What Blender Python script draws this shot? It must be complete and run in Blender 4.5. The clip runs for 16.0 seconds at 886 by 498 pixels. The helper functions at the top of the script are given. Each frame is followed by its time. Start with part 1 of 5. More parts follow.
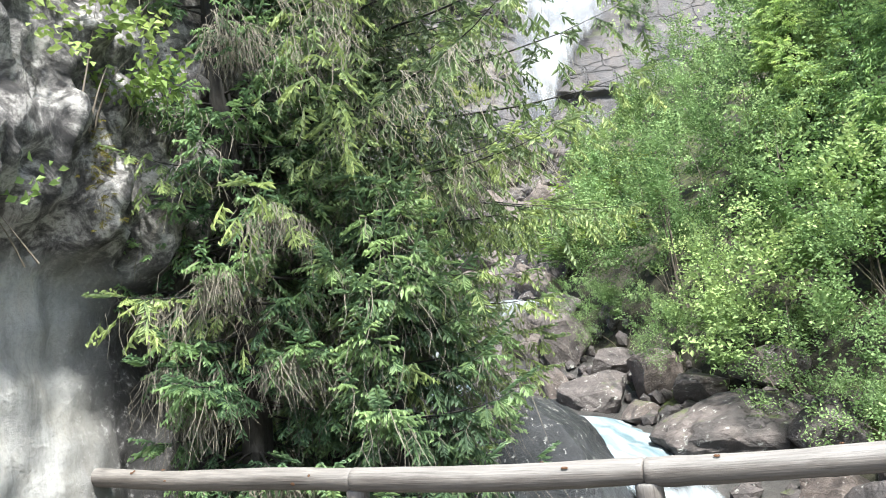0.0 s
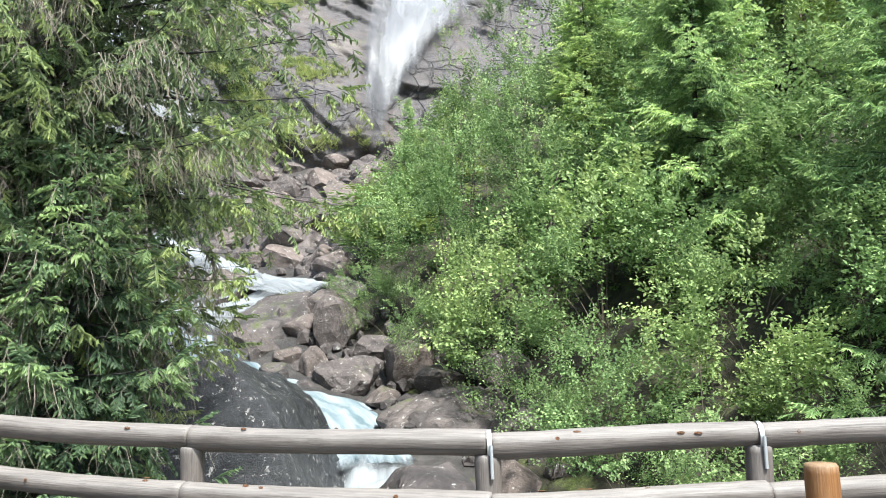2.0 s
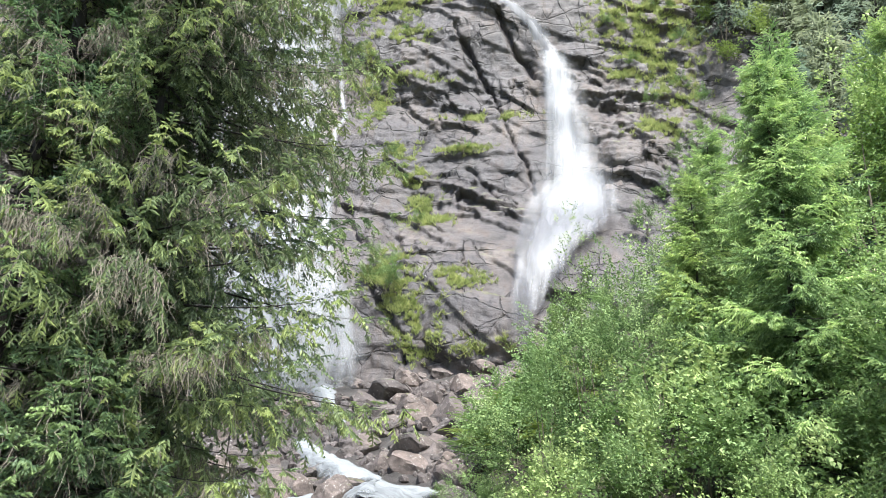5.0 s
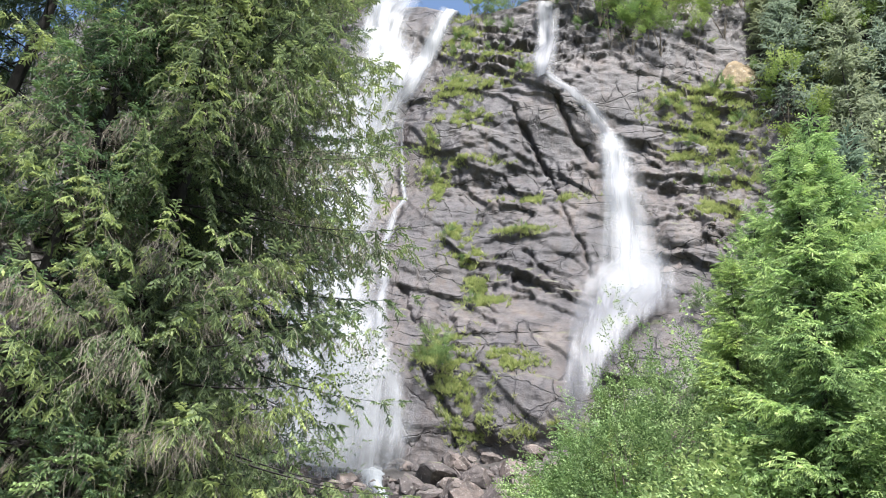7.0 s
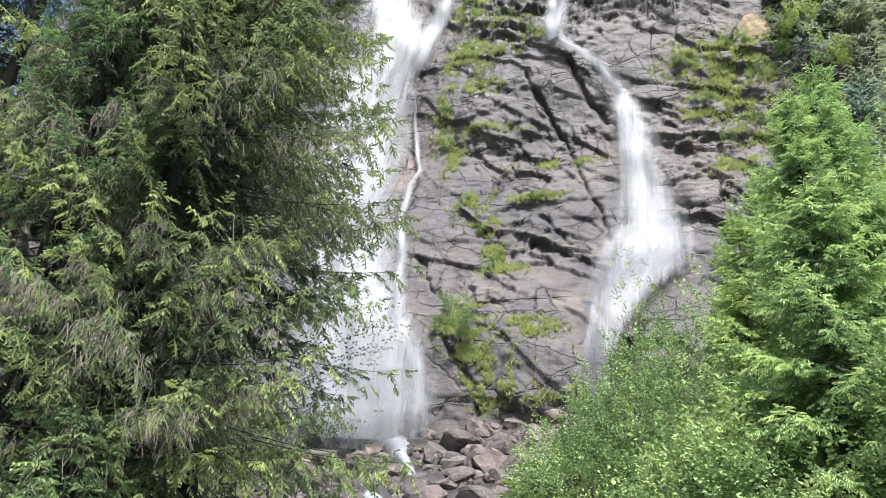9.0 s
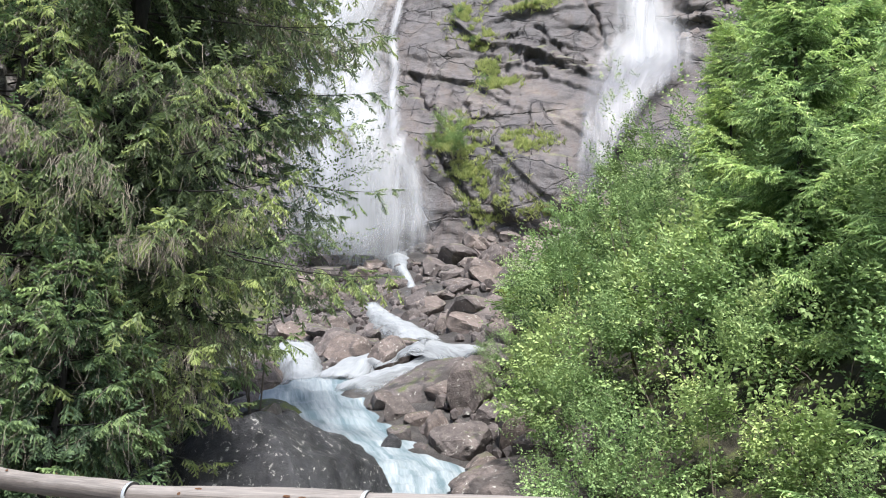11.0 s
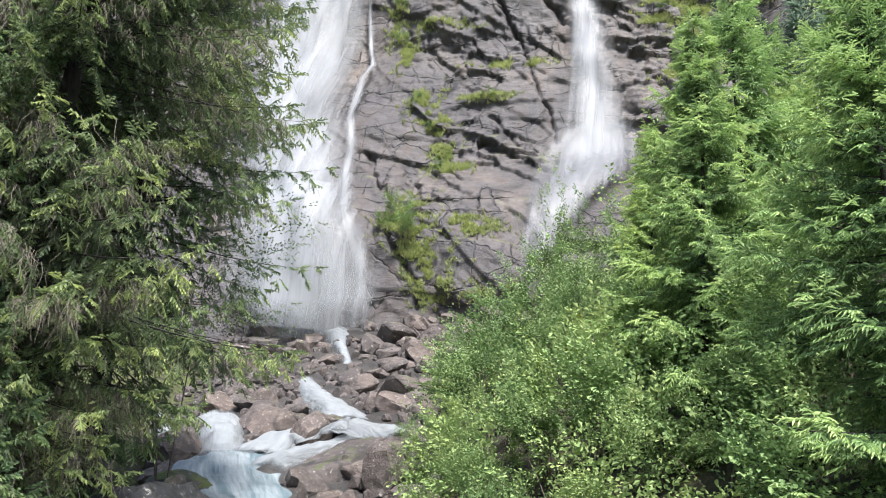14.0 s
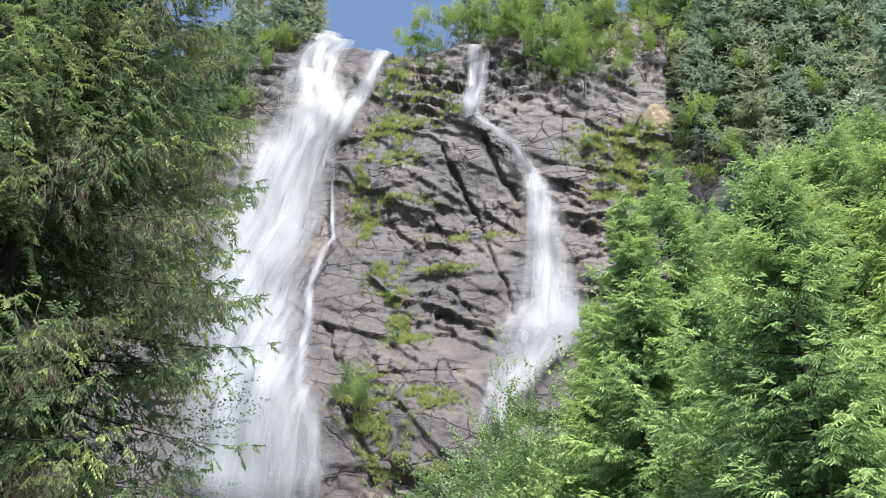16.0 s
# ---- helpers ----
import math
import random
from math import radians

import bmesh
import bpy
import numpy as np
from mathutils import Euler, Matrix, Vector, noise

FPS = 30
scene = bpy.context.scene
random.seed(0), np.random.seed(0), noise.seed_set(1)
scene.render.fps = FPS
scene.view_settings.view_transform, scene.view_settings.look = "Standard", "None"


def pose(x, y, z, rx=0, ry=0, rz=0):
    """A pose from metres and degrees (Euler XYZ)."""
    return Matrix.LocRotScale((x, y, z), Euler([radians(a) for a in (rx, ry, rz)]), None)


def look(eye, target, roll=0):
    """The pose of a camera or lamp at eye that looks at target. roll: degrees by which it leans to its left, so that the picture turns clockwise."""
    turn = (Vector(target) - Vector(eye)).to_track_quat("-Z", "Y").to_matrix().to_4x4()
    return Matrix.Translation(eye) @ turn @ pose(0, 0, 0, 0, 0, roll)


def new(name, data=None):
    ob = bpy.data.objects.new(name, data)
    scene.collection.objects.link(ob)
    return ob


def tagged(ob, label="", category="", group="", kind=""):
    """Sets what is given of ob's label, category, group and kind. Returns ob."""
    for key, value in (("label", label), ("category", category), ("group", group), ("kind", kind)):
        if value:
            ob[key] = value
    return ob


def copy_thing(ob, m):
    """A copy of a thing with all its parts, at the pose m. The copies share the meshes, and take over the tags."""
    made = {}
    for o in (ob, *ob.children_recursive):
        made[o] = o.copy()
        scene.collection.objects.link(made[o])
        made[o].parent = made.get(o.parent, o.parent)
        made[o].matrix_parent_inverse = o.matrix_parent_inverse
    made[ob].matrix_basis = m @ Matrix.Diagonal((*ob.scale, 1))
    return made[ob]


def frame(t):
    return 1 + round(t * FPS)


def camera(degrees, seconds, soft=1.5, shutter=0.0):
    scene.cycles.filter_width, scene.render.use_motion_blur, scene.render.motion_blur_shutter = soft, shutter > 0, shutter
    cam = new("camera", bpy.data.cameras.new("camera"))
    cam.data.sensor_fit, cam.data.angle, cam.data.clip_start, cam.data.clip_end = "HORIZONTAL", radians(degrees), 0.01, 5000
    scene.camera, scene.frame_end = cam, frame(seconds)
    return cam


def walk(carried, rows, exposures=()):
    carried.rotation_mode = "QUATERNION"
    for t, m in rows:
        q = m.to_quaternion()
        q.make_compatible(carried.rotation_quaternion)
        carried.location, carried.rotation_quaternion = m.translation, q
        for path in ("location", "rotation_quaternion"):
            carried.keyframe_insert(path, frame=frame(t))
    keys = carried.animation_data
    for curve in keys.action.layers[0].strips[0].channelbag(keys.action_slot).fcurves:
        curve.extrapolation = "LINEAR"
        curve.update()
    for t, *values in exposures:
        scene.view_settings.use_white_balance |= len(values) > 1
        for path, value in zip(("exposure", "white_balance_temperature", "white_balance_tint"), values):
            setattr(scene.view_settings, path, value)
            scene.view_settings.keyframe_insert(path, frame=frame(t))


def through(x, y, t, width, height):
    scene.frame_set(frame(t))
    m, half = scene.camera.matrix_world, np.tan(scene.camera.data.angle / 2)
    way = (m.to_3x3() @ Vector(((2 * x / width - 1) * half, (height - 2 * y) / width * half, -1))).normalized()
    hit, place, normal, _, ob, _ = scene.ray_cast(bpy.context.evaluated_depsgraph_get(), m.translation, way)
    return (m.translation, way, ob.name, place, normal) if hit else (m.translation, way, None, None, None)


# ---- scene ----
cam = camera(56.82, 16.0, soft=1.0)
walk(cam, [
    (0, look((-2.061, -0.597, 1.626), (-3.946, 9.046, 3.485), -7.84)),
    (0.5, look((-1.532, -0.586, 1.556), (-1.724, 9.248, 3.359), -6.24)),
    (1, look((-1.084, -0.914, 1.538), (-0.703, 8.984, 2.911), -6.35)),
    (1.5, look((-0.640, -1.094, 1.503), (-0.204, 8.814, 2.780), -3.04)),
    (2, look((-0.169, -1.273, 1.505), (-0.337, 8.617, 2.971), -1.39)),
    (2.5, look((0.206, -1.431, 1.538), (-1.191, 8.302, 3.361), -1.11)),
    (3, look((0.589, -1.391, 1.532), (-1.089, 8.107, 4.173), -0.63)),
    (3.5, look((1.033, -1.440, 1.488), (-0.558, 7.856, 4.811), -0.94)),
    (4, look((1.403, -1.395, 1.469), (-0.476, 7.740, 5.079), -0.49)),
    (4.2, look((1.566, -1.275, 1.469), (-0.516, 7.764, 5.206), -0.11)),
    (6.3, look((2.955, -0.731, 1.521), (0.196, 8.021, 5.494), 4.50)),
    (6.5, look((3.043, -0.747, 1.535), (0.060, 7.856, 5.669), 4.69)),
    (7, look((3.213, -0.696, 1.552), (0.100, 7.564, 6.250), 4.91)),
    (7.5, look((3.358, -0.625, 1.566), (0.282, 7.400, 6.679), 4.68)),
    (8, look((3.548, -0.622, 1.574), (0.395, 7.366, 6.697), 4.30)),
    (8.5, look((3.674, -0.605, 1.559), (0.382, 7.539, 6.339), 3.62)),
    (9, look((3.763, -0.572, 1.539), (0.319, 7.744, 5.895), 3.22)),
    (9.5, look((3.888, -0.602, 1.537), (0.325, 7.912, 5.387), 2.68)),
    (10, look((3.900, -0.610, 1.513), (0.251, 8.127, 4.730), 2.00)),
    (10.2, look((3.904, -0.609, 1.510), (0.248, 8.202, 4.510), 1.82)),
    (12.3, look((5.057, -1.165, 1.406), (1.427, 8.002, 3.078), 1.03)),
    (12.5, look((5.064, -1.125, 1.418), (1.485, 8.039, 3.209), 1.39)),
    (13, look((5.044, -1.027, 1.435), (1.631, 8.110, 3.642), 2.36)),
    (13.5, look((5.069, -0.899, 1.464), (1.801, 8.153, 4.180), 3.22)),
    (14, look((5.220, -0.894, 1.475), (2.069, 8.042, 4.671), 4.03)),
    (14.5, look((5.474, -0.914, 1.509), (2.413, 7.834, 5.266), 4.79)),
    (15, look((5.647, -0.888, 1.517), (2.715, 7.662, 5.795), 4.80)),
    (15.5, look((5.724, -0.830, 1.564), (2.945, 7.527, 6.300), 4.25)),
    (16, look((5.773, -0.857, 1.587), (3.162, 7.350, 6.670), 3.19)),
], exposures=((0.0, 1.68, 5980, 4), (0.6, 1.75, 5980, 4), (1.5, 1.52, 5980, 4), (2.3, 1.4, 6000, 5), (3.5, 1.46, 6000, 6), (6.5, 1.28, 6060, 10), (10.2, 1.2, 6080, 11), (12.3, 1.08, 6120, 11), (16.0, 1.08, 6080, 10)))
# -- world --
world = bpy.data.worlds.new("sky")
scene.world = world
world.use_nodes = True
sky = world.node_tree.nodes.new("ShaderNodeTexSky")
sky.sky_type, sky.sun_disc = "NISHITA", False
sky.sun_elevation, sky.sun_rotation = radians(58), radians(150)
sky.air_density, sky.dust_density = 1.2, 2.5
background = world.node_tree.nodes["Background"]
background.inputs["Strength"].default_value = 0.098
world.node_tree.links.new(sky.outputs["Color"], background.inputs["Color"])
sun = new("sun", bpy.data.lights.new("sun", "SUN"))
sun.data.energy, sun.data.angle, sun.data.color = 4.6, radians(6), (1.0, 0.95, 0.87)
sun.matrix_world = look((0, 0, 60), (0 - 30 * math.sin(radians(150)), 0 - 30 * math.cos(radians(150)), 60 - 30 * math.tan(radians(58))))

# ---------------------------------------------------------------- materials


def make(name):
    m = bpy.data.materials.new(name)
    m.use_nodes = True
    return m, m.node_tree, m.node_tree.nodes["Principled BSDF"]


def node(nt, kind, links=(), **settings):
    n = nt.nodes.new(kind)
    for key, value in settings.items():
        n.inputs[key.replace("_", " ")].default_value = value
    for key, source in links:
        nt.links.new(source, n.inputs[key])
    return n


def coords(nt, stretch=(1, 1, 1), turn=(0, 0, 0), what="Object"):
    tc = nt.nodes.new("ShaderNodeTexCoord")
    mp = node(nt, "ShaderNodeMapping", [("Vector", tc.outputs[what])])
    mp.inputs["Scale"].default_value = stretch
    mp.inputs["Rotation"].default_value = [radians(a) for a in turn]
    return mp.outputs["Vector"]


def noisy(nt, at, scale, detail=6.0, rough=0.6, warp=0.0):
    return node(nt, "ShaderNodeTexNoise", [("Vector", at)], Scale=scale, Detail=detail, Roughness=rough, Distortion=warp).outputs["Fac"]


def ramp(nt, fac, stops):
    r = nt.nodes.new("ShaderNodeValToRGB")
    nt.links.new(fac, r.inputs["Fac"])
    while len(r.color_ramp.elements) < len(stops):
        r.color_ramp.elements.new(0.5)
    for e, (where, colour) in zip(r.color_ramp.elements, stops):
        e.position, e.color = where, (*colour, 1) if len(colour) == 3 else colour
    return r.outputs["Color"]


def blend(nt, fac, a, b, kind="MIX"):
    n = nt.nodes.new("ShaderNodeMix")
    n.data_type, n.blend_type = "RGBA", kind
    for slot, value in ((0, fac), (6, a), (7, b)):
        if isinstance(value, (int, float)):
            n.inputs[slot].default_value = value
        elif isinstance(value, tuple):
            n.inputs[slot].default_value = (*value, 1)
        else:
            nt.links.new(value, n.inputs[slot])
    return n.outputs[2]


def grey(v):
    return (v, v, v)


def bump(nt, bsdf, height, strength, distance):
    b = node(nt, "ShaderNodeBump", [("Height", height)], Strength=strength, Distance=distance)
    nt.links.new(b.outputs["Normal"], bsdf.inputs["Normal"])


def rock_material(name, dark, mid, light, size=1.0, spots=0.0, moss=0.0, rough=0.75, cracks=0.0):
    """Granite: large blotches, fine grain, lichen spots, moss on faces that look up."""
    m, nt, bsdf = make(name)
    at = coords(nt)
    big, fine = noisy(nt, at, 0.45 / size, 8, 0.65, 0.6), noisy(nt, at, 14 / size, 5, 0.7)
    colour = ramp(nt, big, [(0.3, dark), (0.5, mid), (0.72, light)])
    colour = blend(nt, 0.55, colour, ramp(nt, fine, [(0.35, grey(0.45)), (0.65, grey(1.0))]), "MULTIPLY")
    patchy = noisy(nt, at, 2.6 / size, 9, 0.72, 0.3)
    colour = blend(nt, 0.6, colour, ramp(nt, patchy, [(0.4, grey(0.42)), (0.52, grey(0.9)), (0.62, grey(1.12))]), "MULTIPLY")
    own = nt.nodes.new("ShaderNodeObjectInfo")
    colour = blend(nt, 1.0, colour, ramp(nt, own.outputs["Random"], [(0.0, (0.8, 0.8, 0.82)), (0.5, grey(1.08)), (1.0, (1.36, 1.28, 1.2))]), "MULTIPLY")
    if spots:
        cells = noisy(nt, at, 5.5 / size, 3, 0.8, 0.4)
        colour = blend(nt, ramp(nt, cells, [(0.62 - 0.06 * spots, grey(0.0)), (0.68, grey(0.8))]), colour, (0.5, 0.49, 0.45))
    if moss:
        geo = nt.nodes.new("ShaderNodeNewGeometry")
        up = node(nt, "ShaderNodeSeparateXYZ", [("Vector", geo.outputs["Normal"])]).outputs["Z"]
        patch = noisy(nt, at, 1.1 / size, 6, 0.7)
        total = node(nt, "ShaderNodeMath", [(0, up), (1, patch)])
        total.operation = "MULTIPLY"
        colour = blend(nt, ramp(nt, total.outputs[0], [(0.46 - 0.2 * moss, grey(0.0)), (0.58 - 0.2 * moss, grey(1.0))]), colour,
                       ramp(nt, fine, [(0.35, (0.035, 0.055, 0.012)), (0.7, (0.13, 0.15, 0.035))]))
    nt.links.new(colour, bsdf.inputs["Base Color"])
    bsdf.inputs["Roughness"].default_value = rough
    grain = blend(nt, 0.35, noisy(nt, at, 2.2 / size, 10, 0.72, 0.4), fine)
    bump(nt, bsdf, grain, 1.0, 0.12 * size)
    if cracks:
        # joints of the rock: thin broken lines in two families
        bend = node(nt, "ShaderNodeTexNoise", [("Vector", at)], Scale=0.6, Detail=5.0, Roughness=0.6).outputs["Color"]
        for stretch, turn, where in (((0.13, 0.13, 0.36), 28, 0.46), ((0.42, 0.42, 0.2), 55, 0.49)):
            place = blend(nt, 0.09, coords(nt, stretch, (0, turn, 0)), bend, "LINEAR_LIGHT")
            cells = node(nt, "ShaderNodeTexVoronoi", [("Vector", place)], Scale=1.0)
            cells.feature = "DISTANCE_TO_EDGE"
            line = ramp(nt, cells.outputs["Distance"], [(0.01, grey(1.0)), (0.034, grey(0.0))])
            open_ = ramp(nt, noisy(nt, at, 0.22, 3, 0.5), [(where - 0.06, grey(0.0)), (where + 0.04, grey(cracks))])
            colour = blend(nt, blend(nt, 1.0, line, open_, "MULTIPLY"), colour, (0.02, 0.018, 0.018))
        nt.links.new(colour, bsdf.inputs["Base Color"])
    return m


def cliff_material(name):
    """Layered granite: warm and grey blotches, dipping grain, water streaks, thin joints and a little moss."""
    m, nt, bsdf = make(name)
    at, dip = coords(nt), coords(nt, (0.4, 0.4, 1.0), (0, -28, 0))
    big, fine = noisy(nt, at, 0.13, 7, 0.62, 0.8), noisy(nt, at, 4.5, 7, 0.75)
    layer = noisy(nt, dip, 0.85, 10, 0.74, 0.5)
    colour = ramp(nt, big, [(0.3, (0.047, 0.043, 0.048)), (0.47, (0.075, 0.067, 0.07)), (0.6, (0.106, 0.091, 0.088)), (0.74, (0.162, 0.137, 0.122))])
    colour = blend(nt, 0.75, colour, ramp(nt, layer, [(0.35, grey(0.4)), (0.45, grey(0.85)), (0.55, grey(1.05)), (0.67, grey(1.4))]), "MULTIPLY")
    colour = blend(nt, 0.7, colour, ramp(nt, fine, [(0.32, grey(0.6)), (0.5, grey(1.0)), (0.68, grey(1.2))]), "MULTIPLY")
    run = noisy(nt, coords(nt, (1.0, 1.0, 0.07)), 1.3, 7, 0.68, 0.3)
    colour = blend(nt, 0.8, colour, ramp(nt, run, [(0.36, (0.42, 0.4, 0.43)), (0.5, grey(1.0)), (0.68, (1.15, 1.02, 0.88))]), "MULTIPLY")
    bend = node(nt, "ShaderNodeTexNoise", [("Vector", at)], Scale=0.7, Detail=6.0, Roughness=0.65).outputs["Color"]
    joints = None
    for stretch, turn, where in (((0.16, 0.16, 0.42), 28, 0.47), ((0.5, 0.5, 0.24), 58, 0.52)):
        place = blend(nt, 0.12, coords(nt, stretch, (0, turn, 0)), bend, "LINEAR_LIGHT")
        cells = node(nt, "ShaderNodeTexVoronoi", [("Vector", place)], Scale=1.0)
        cells.feature = "DISTANCE_TO_EDGE"
        line = ramp(nt, cells.outputs["Distance"], [(0.004, grey(1.0)), (0.022, grey(0.0))])
        opened = ramp(nt, noisy(nt, at, 0.3, 4, 0.6), [(where - 0.05, grey(0.0)), (where + 0.05, grey(0.8))])
        line = blend(nt, 1.0, line, opened, "MULTIPLY")
        joints = line if joints is None else blend(nt, 1.0, joints, line, "LIGHTEN")
    colour = blend(nt, joints, colour, (0.03, 0.027, 0.028))
    geo = nt.nodes.new("ShaderNodeNewGeometry")
    up = node(nt, "ShaderNodeSeparateXYZ", [("Vector", geo.outputs["Normal"])]).outputs["Z"]
    total = node(nt, "ShaderNodeMath", [(0, up), (1, noisy(nt, at, 0.5, 8, 0.75))])
    total.operation = "MULTIPLY"
    colour = blend(nt, ramp(nt, total.outputs[0], [(0.36, grey(0.0)), (0.46, grey(0.75))]), colour, ramp(nt, fine, [(0.35, (0.09, 0.1, 0.035)), (0.7, (0.22, 0.24, 0.09))]))
    nt.links.new(colour, bsdf.inputs["Base Color"])
    nt.links.new(ramp(nt, run, [(0.35, grey(0.38)), (0.55, grey(0.62)), (0.7, grey(0.75))]), bsdf.inputs["Roughness"])
    height = blend(nt, 0.4, layer, noisy(nt, at, 1.4, 12, 0.74, 0.5))
    height = blend(nt, joints, height, (0.0, 0.0, 0.0))
    bump(nt, bsdf, height, 1.0, 0.28)
    return m


def leaf_material(name, low, mid, high, through=0.3, gloss=0.45, vary=1.0):
    """Leaves and needles: the attribute tone (0 old, 1 young, with crown shade painted in) picks the green; part of the
    light passes through.
    """
    m, nt, bsdf = make(name)
    tone = nt.nodes.new("ShaderNodeAttribute")
    tone.attribute_name = "tone"
    info = nt.nodes.new("ShaderNodeObjectInfo")
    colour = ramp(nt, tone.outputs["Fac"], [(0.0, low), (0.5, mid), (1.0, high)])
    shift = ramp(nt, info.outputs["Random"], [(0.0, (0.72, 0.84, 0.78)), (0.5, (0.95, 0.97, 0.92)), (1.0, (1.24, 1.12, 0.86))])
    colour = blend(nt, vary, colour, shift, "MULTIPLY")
    nt.links.new(colour, bsdf.inputs["Base Color"])
    bsdf.inputs["Roughness"].default_value = gloss
    bsdf.inputs["Specular IOR Level"].default_value = 0.22
    t = node(nt, "ShaderNodeBsdfTranslucent", [("Color", colour)])
    mix = node(nt, "ShaderNodeMixShader", [(1, bsdf.outputs[0]), (2, t.outputs[0])], Fac=through)
    nt.links.new(mix.outputs[0], nt.nodes["Material Output"].inputs["Surface"])
    return m


def bark_material(name, dark, light, size=1.0):
    m, nt, bsdf = make(name)
    at = coords(nt, (1, 1, 0.25))
    n = noisy(nt, at, 16 / size, 8, 0.7, 0.5)
    nt.links.new(ramp(nt, n, [(0.35, dark), (0.7, light)]), bsdf.inputs["Base Color"])
    bsdf.inputs["Roughness"].default_value = 0.9
    bump(nt, bsdf, n, 0.8, 0.02)
    return m


def log_material(name, dark, mid, light, knots, pale_top):
    """Peeled round wood, its grain along the local x axis, paler on top from weather and painted top light, with checks
    and knots.
    """
    m, nt, bsdf = make(name)
    grain = noisy(nt, coords(nt, (1.1, 22, 22)), 2.2, 9, 0.7, 0.6)
    blot = noisy(nt, coords(nt, (0.9, 3, 3)), 1.9, 6, 0.65)
    colour = blend(nt, 0.5, ramp(nt, grain, [(0.32, dark), (0.5, mid), (0.68, light)]), ramp(nt, blot, [(0.32, dark), (0.5, mid), (0.66, light)]))
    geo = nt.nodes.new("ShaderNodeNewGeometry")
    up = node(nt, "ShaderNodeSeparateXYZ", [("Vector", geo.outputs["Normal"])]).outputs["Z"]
    # Faces that look up turn paler: bleaching plus top light put into the colour.
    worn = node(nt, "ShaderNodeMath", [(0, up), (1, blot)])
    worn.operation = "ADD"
    colour = blend(nt, ramp(nt, worn.outputs[0], [(0.55, grey(0.0)), (1.0, grey(0.85))]), colour, ramp(nt, grain, [(0.35, tuple(c * 0.6 for c in pale_top)), (0.6, pale_top)]))
    crack = noisy(nt, coords(nt, (0.3, 42, 42)), 2.0, 2, 0.5, 0.1)
    colour = blend(nt, ramp(nt, crack, [(0.63, grey(0.0)), (0.68, grey(0.45))]), colour, knots)
    vor = node(nt, "ShaderNodeTexVoronoi", [("Vector", coords(nt, (2.4, 5, 5)))], Scale=1.0)
    some = node(nt, "ShaderNodeSeparateColor", [("Color", vor.outputs["Color"])]).outputs["Red"]
    pick = node(nt, "ShaderNodeMath", [(0, ramp(nt, vor.outputs["Distance"], [(0.07, grey(0.9)), (0.2, grey(0.0))])), (1, ramp(nt, some, [(0.5, grey(0.0)), (0.55, grey(1.0))]))])
    pick.operation = "MULTIPLY"
    colour = blend(nt, pick.outputs[0], colour, knots)
    nt.links.new(colour, bsdf.inputs["Base Color"])
    bsdf.inputs["Roughness"].default_value = 0.66
    bump(nt, bsdf, blend(nt, 0.5, grain, crack), 0.6, 0.014)
    return m


def water_material(name, thin, full, tint=(0.86, 0.9, 0.93), across=2.2, along=0.13, low=0.7, most=1.0, relief=0.5):
    """White falling water: strands drawn out along the flow, torn open where they thin out."""
    m, nt, bsdf = make(name)
    uv = coords(nt, (across, along, 1), what="UV")
    strands, fine = noisy(nt, uv, 1.0, 7, 0.62, 0.5), noisy(nt, coords(nt, (across * 5, along * 4, 1), what="UV"), 1.0, 5, 0.65, 0.4)
    mixed = blend(nt, 0.3, strands, fine)
    edge = nt.nodes.new("ShaderNodeAttribute")
    edge.attribute_name = "edge"
    cover = node(nt, "ShaderNodeMath", [(0, mixed), (1, edge.outputs["Fac"])])
    cover.operation = "ADD"
    alpha = node(nt, "ShaderNodeMapRange", [("Value", cover.outputs[0])])
    alpha.interpolation_type = "SMOOTHSTEP"
    alpha.inputs["From Min"].default_value, alpha.inputs["From Max"].default_value = thin, full
    alpha.inputs["To Max"].default_value = most
    nt.links.new(alpha.outputs[0], bsdf.inputs["Alpha"])
    nt.links.new(ramp(nt, mixed, [(0.35, tuple(c * low for c in tint)), (0.6, tint)]), bsdf.inputs["Base Color"])
    bsdf.inputs["Roughness"].default_value = 0.5
    bump(nt, bsdf, mixed, relief, 0.25)
    return m


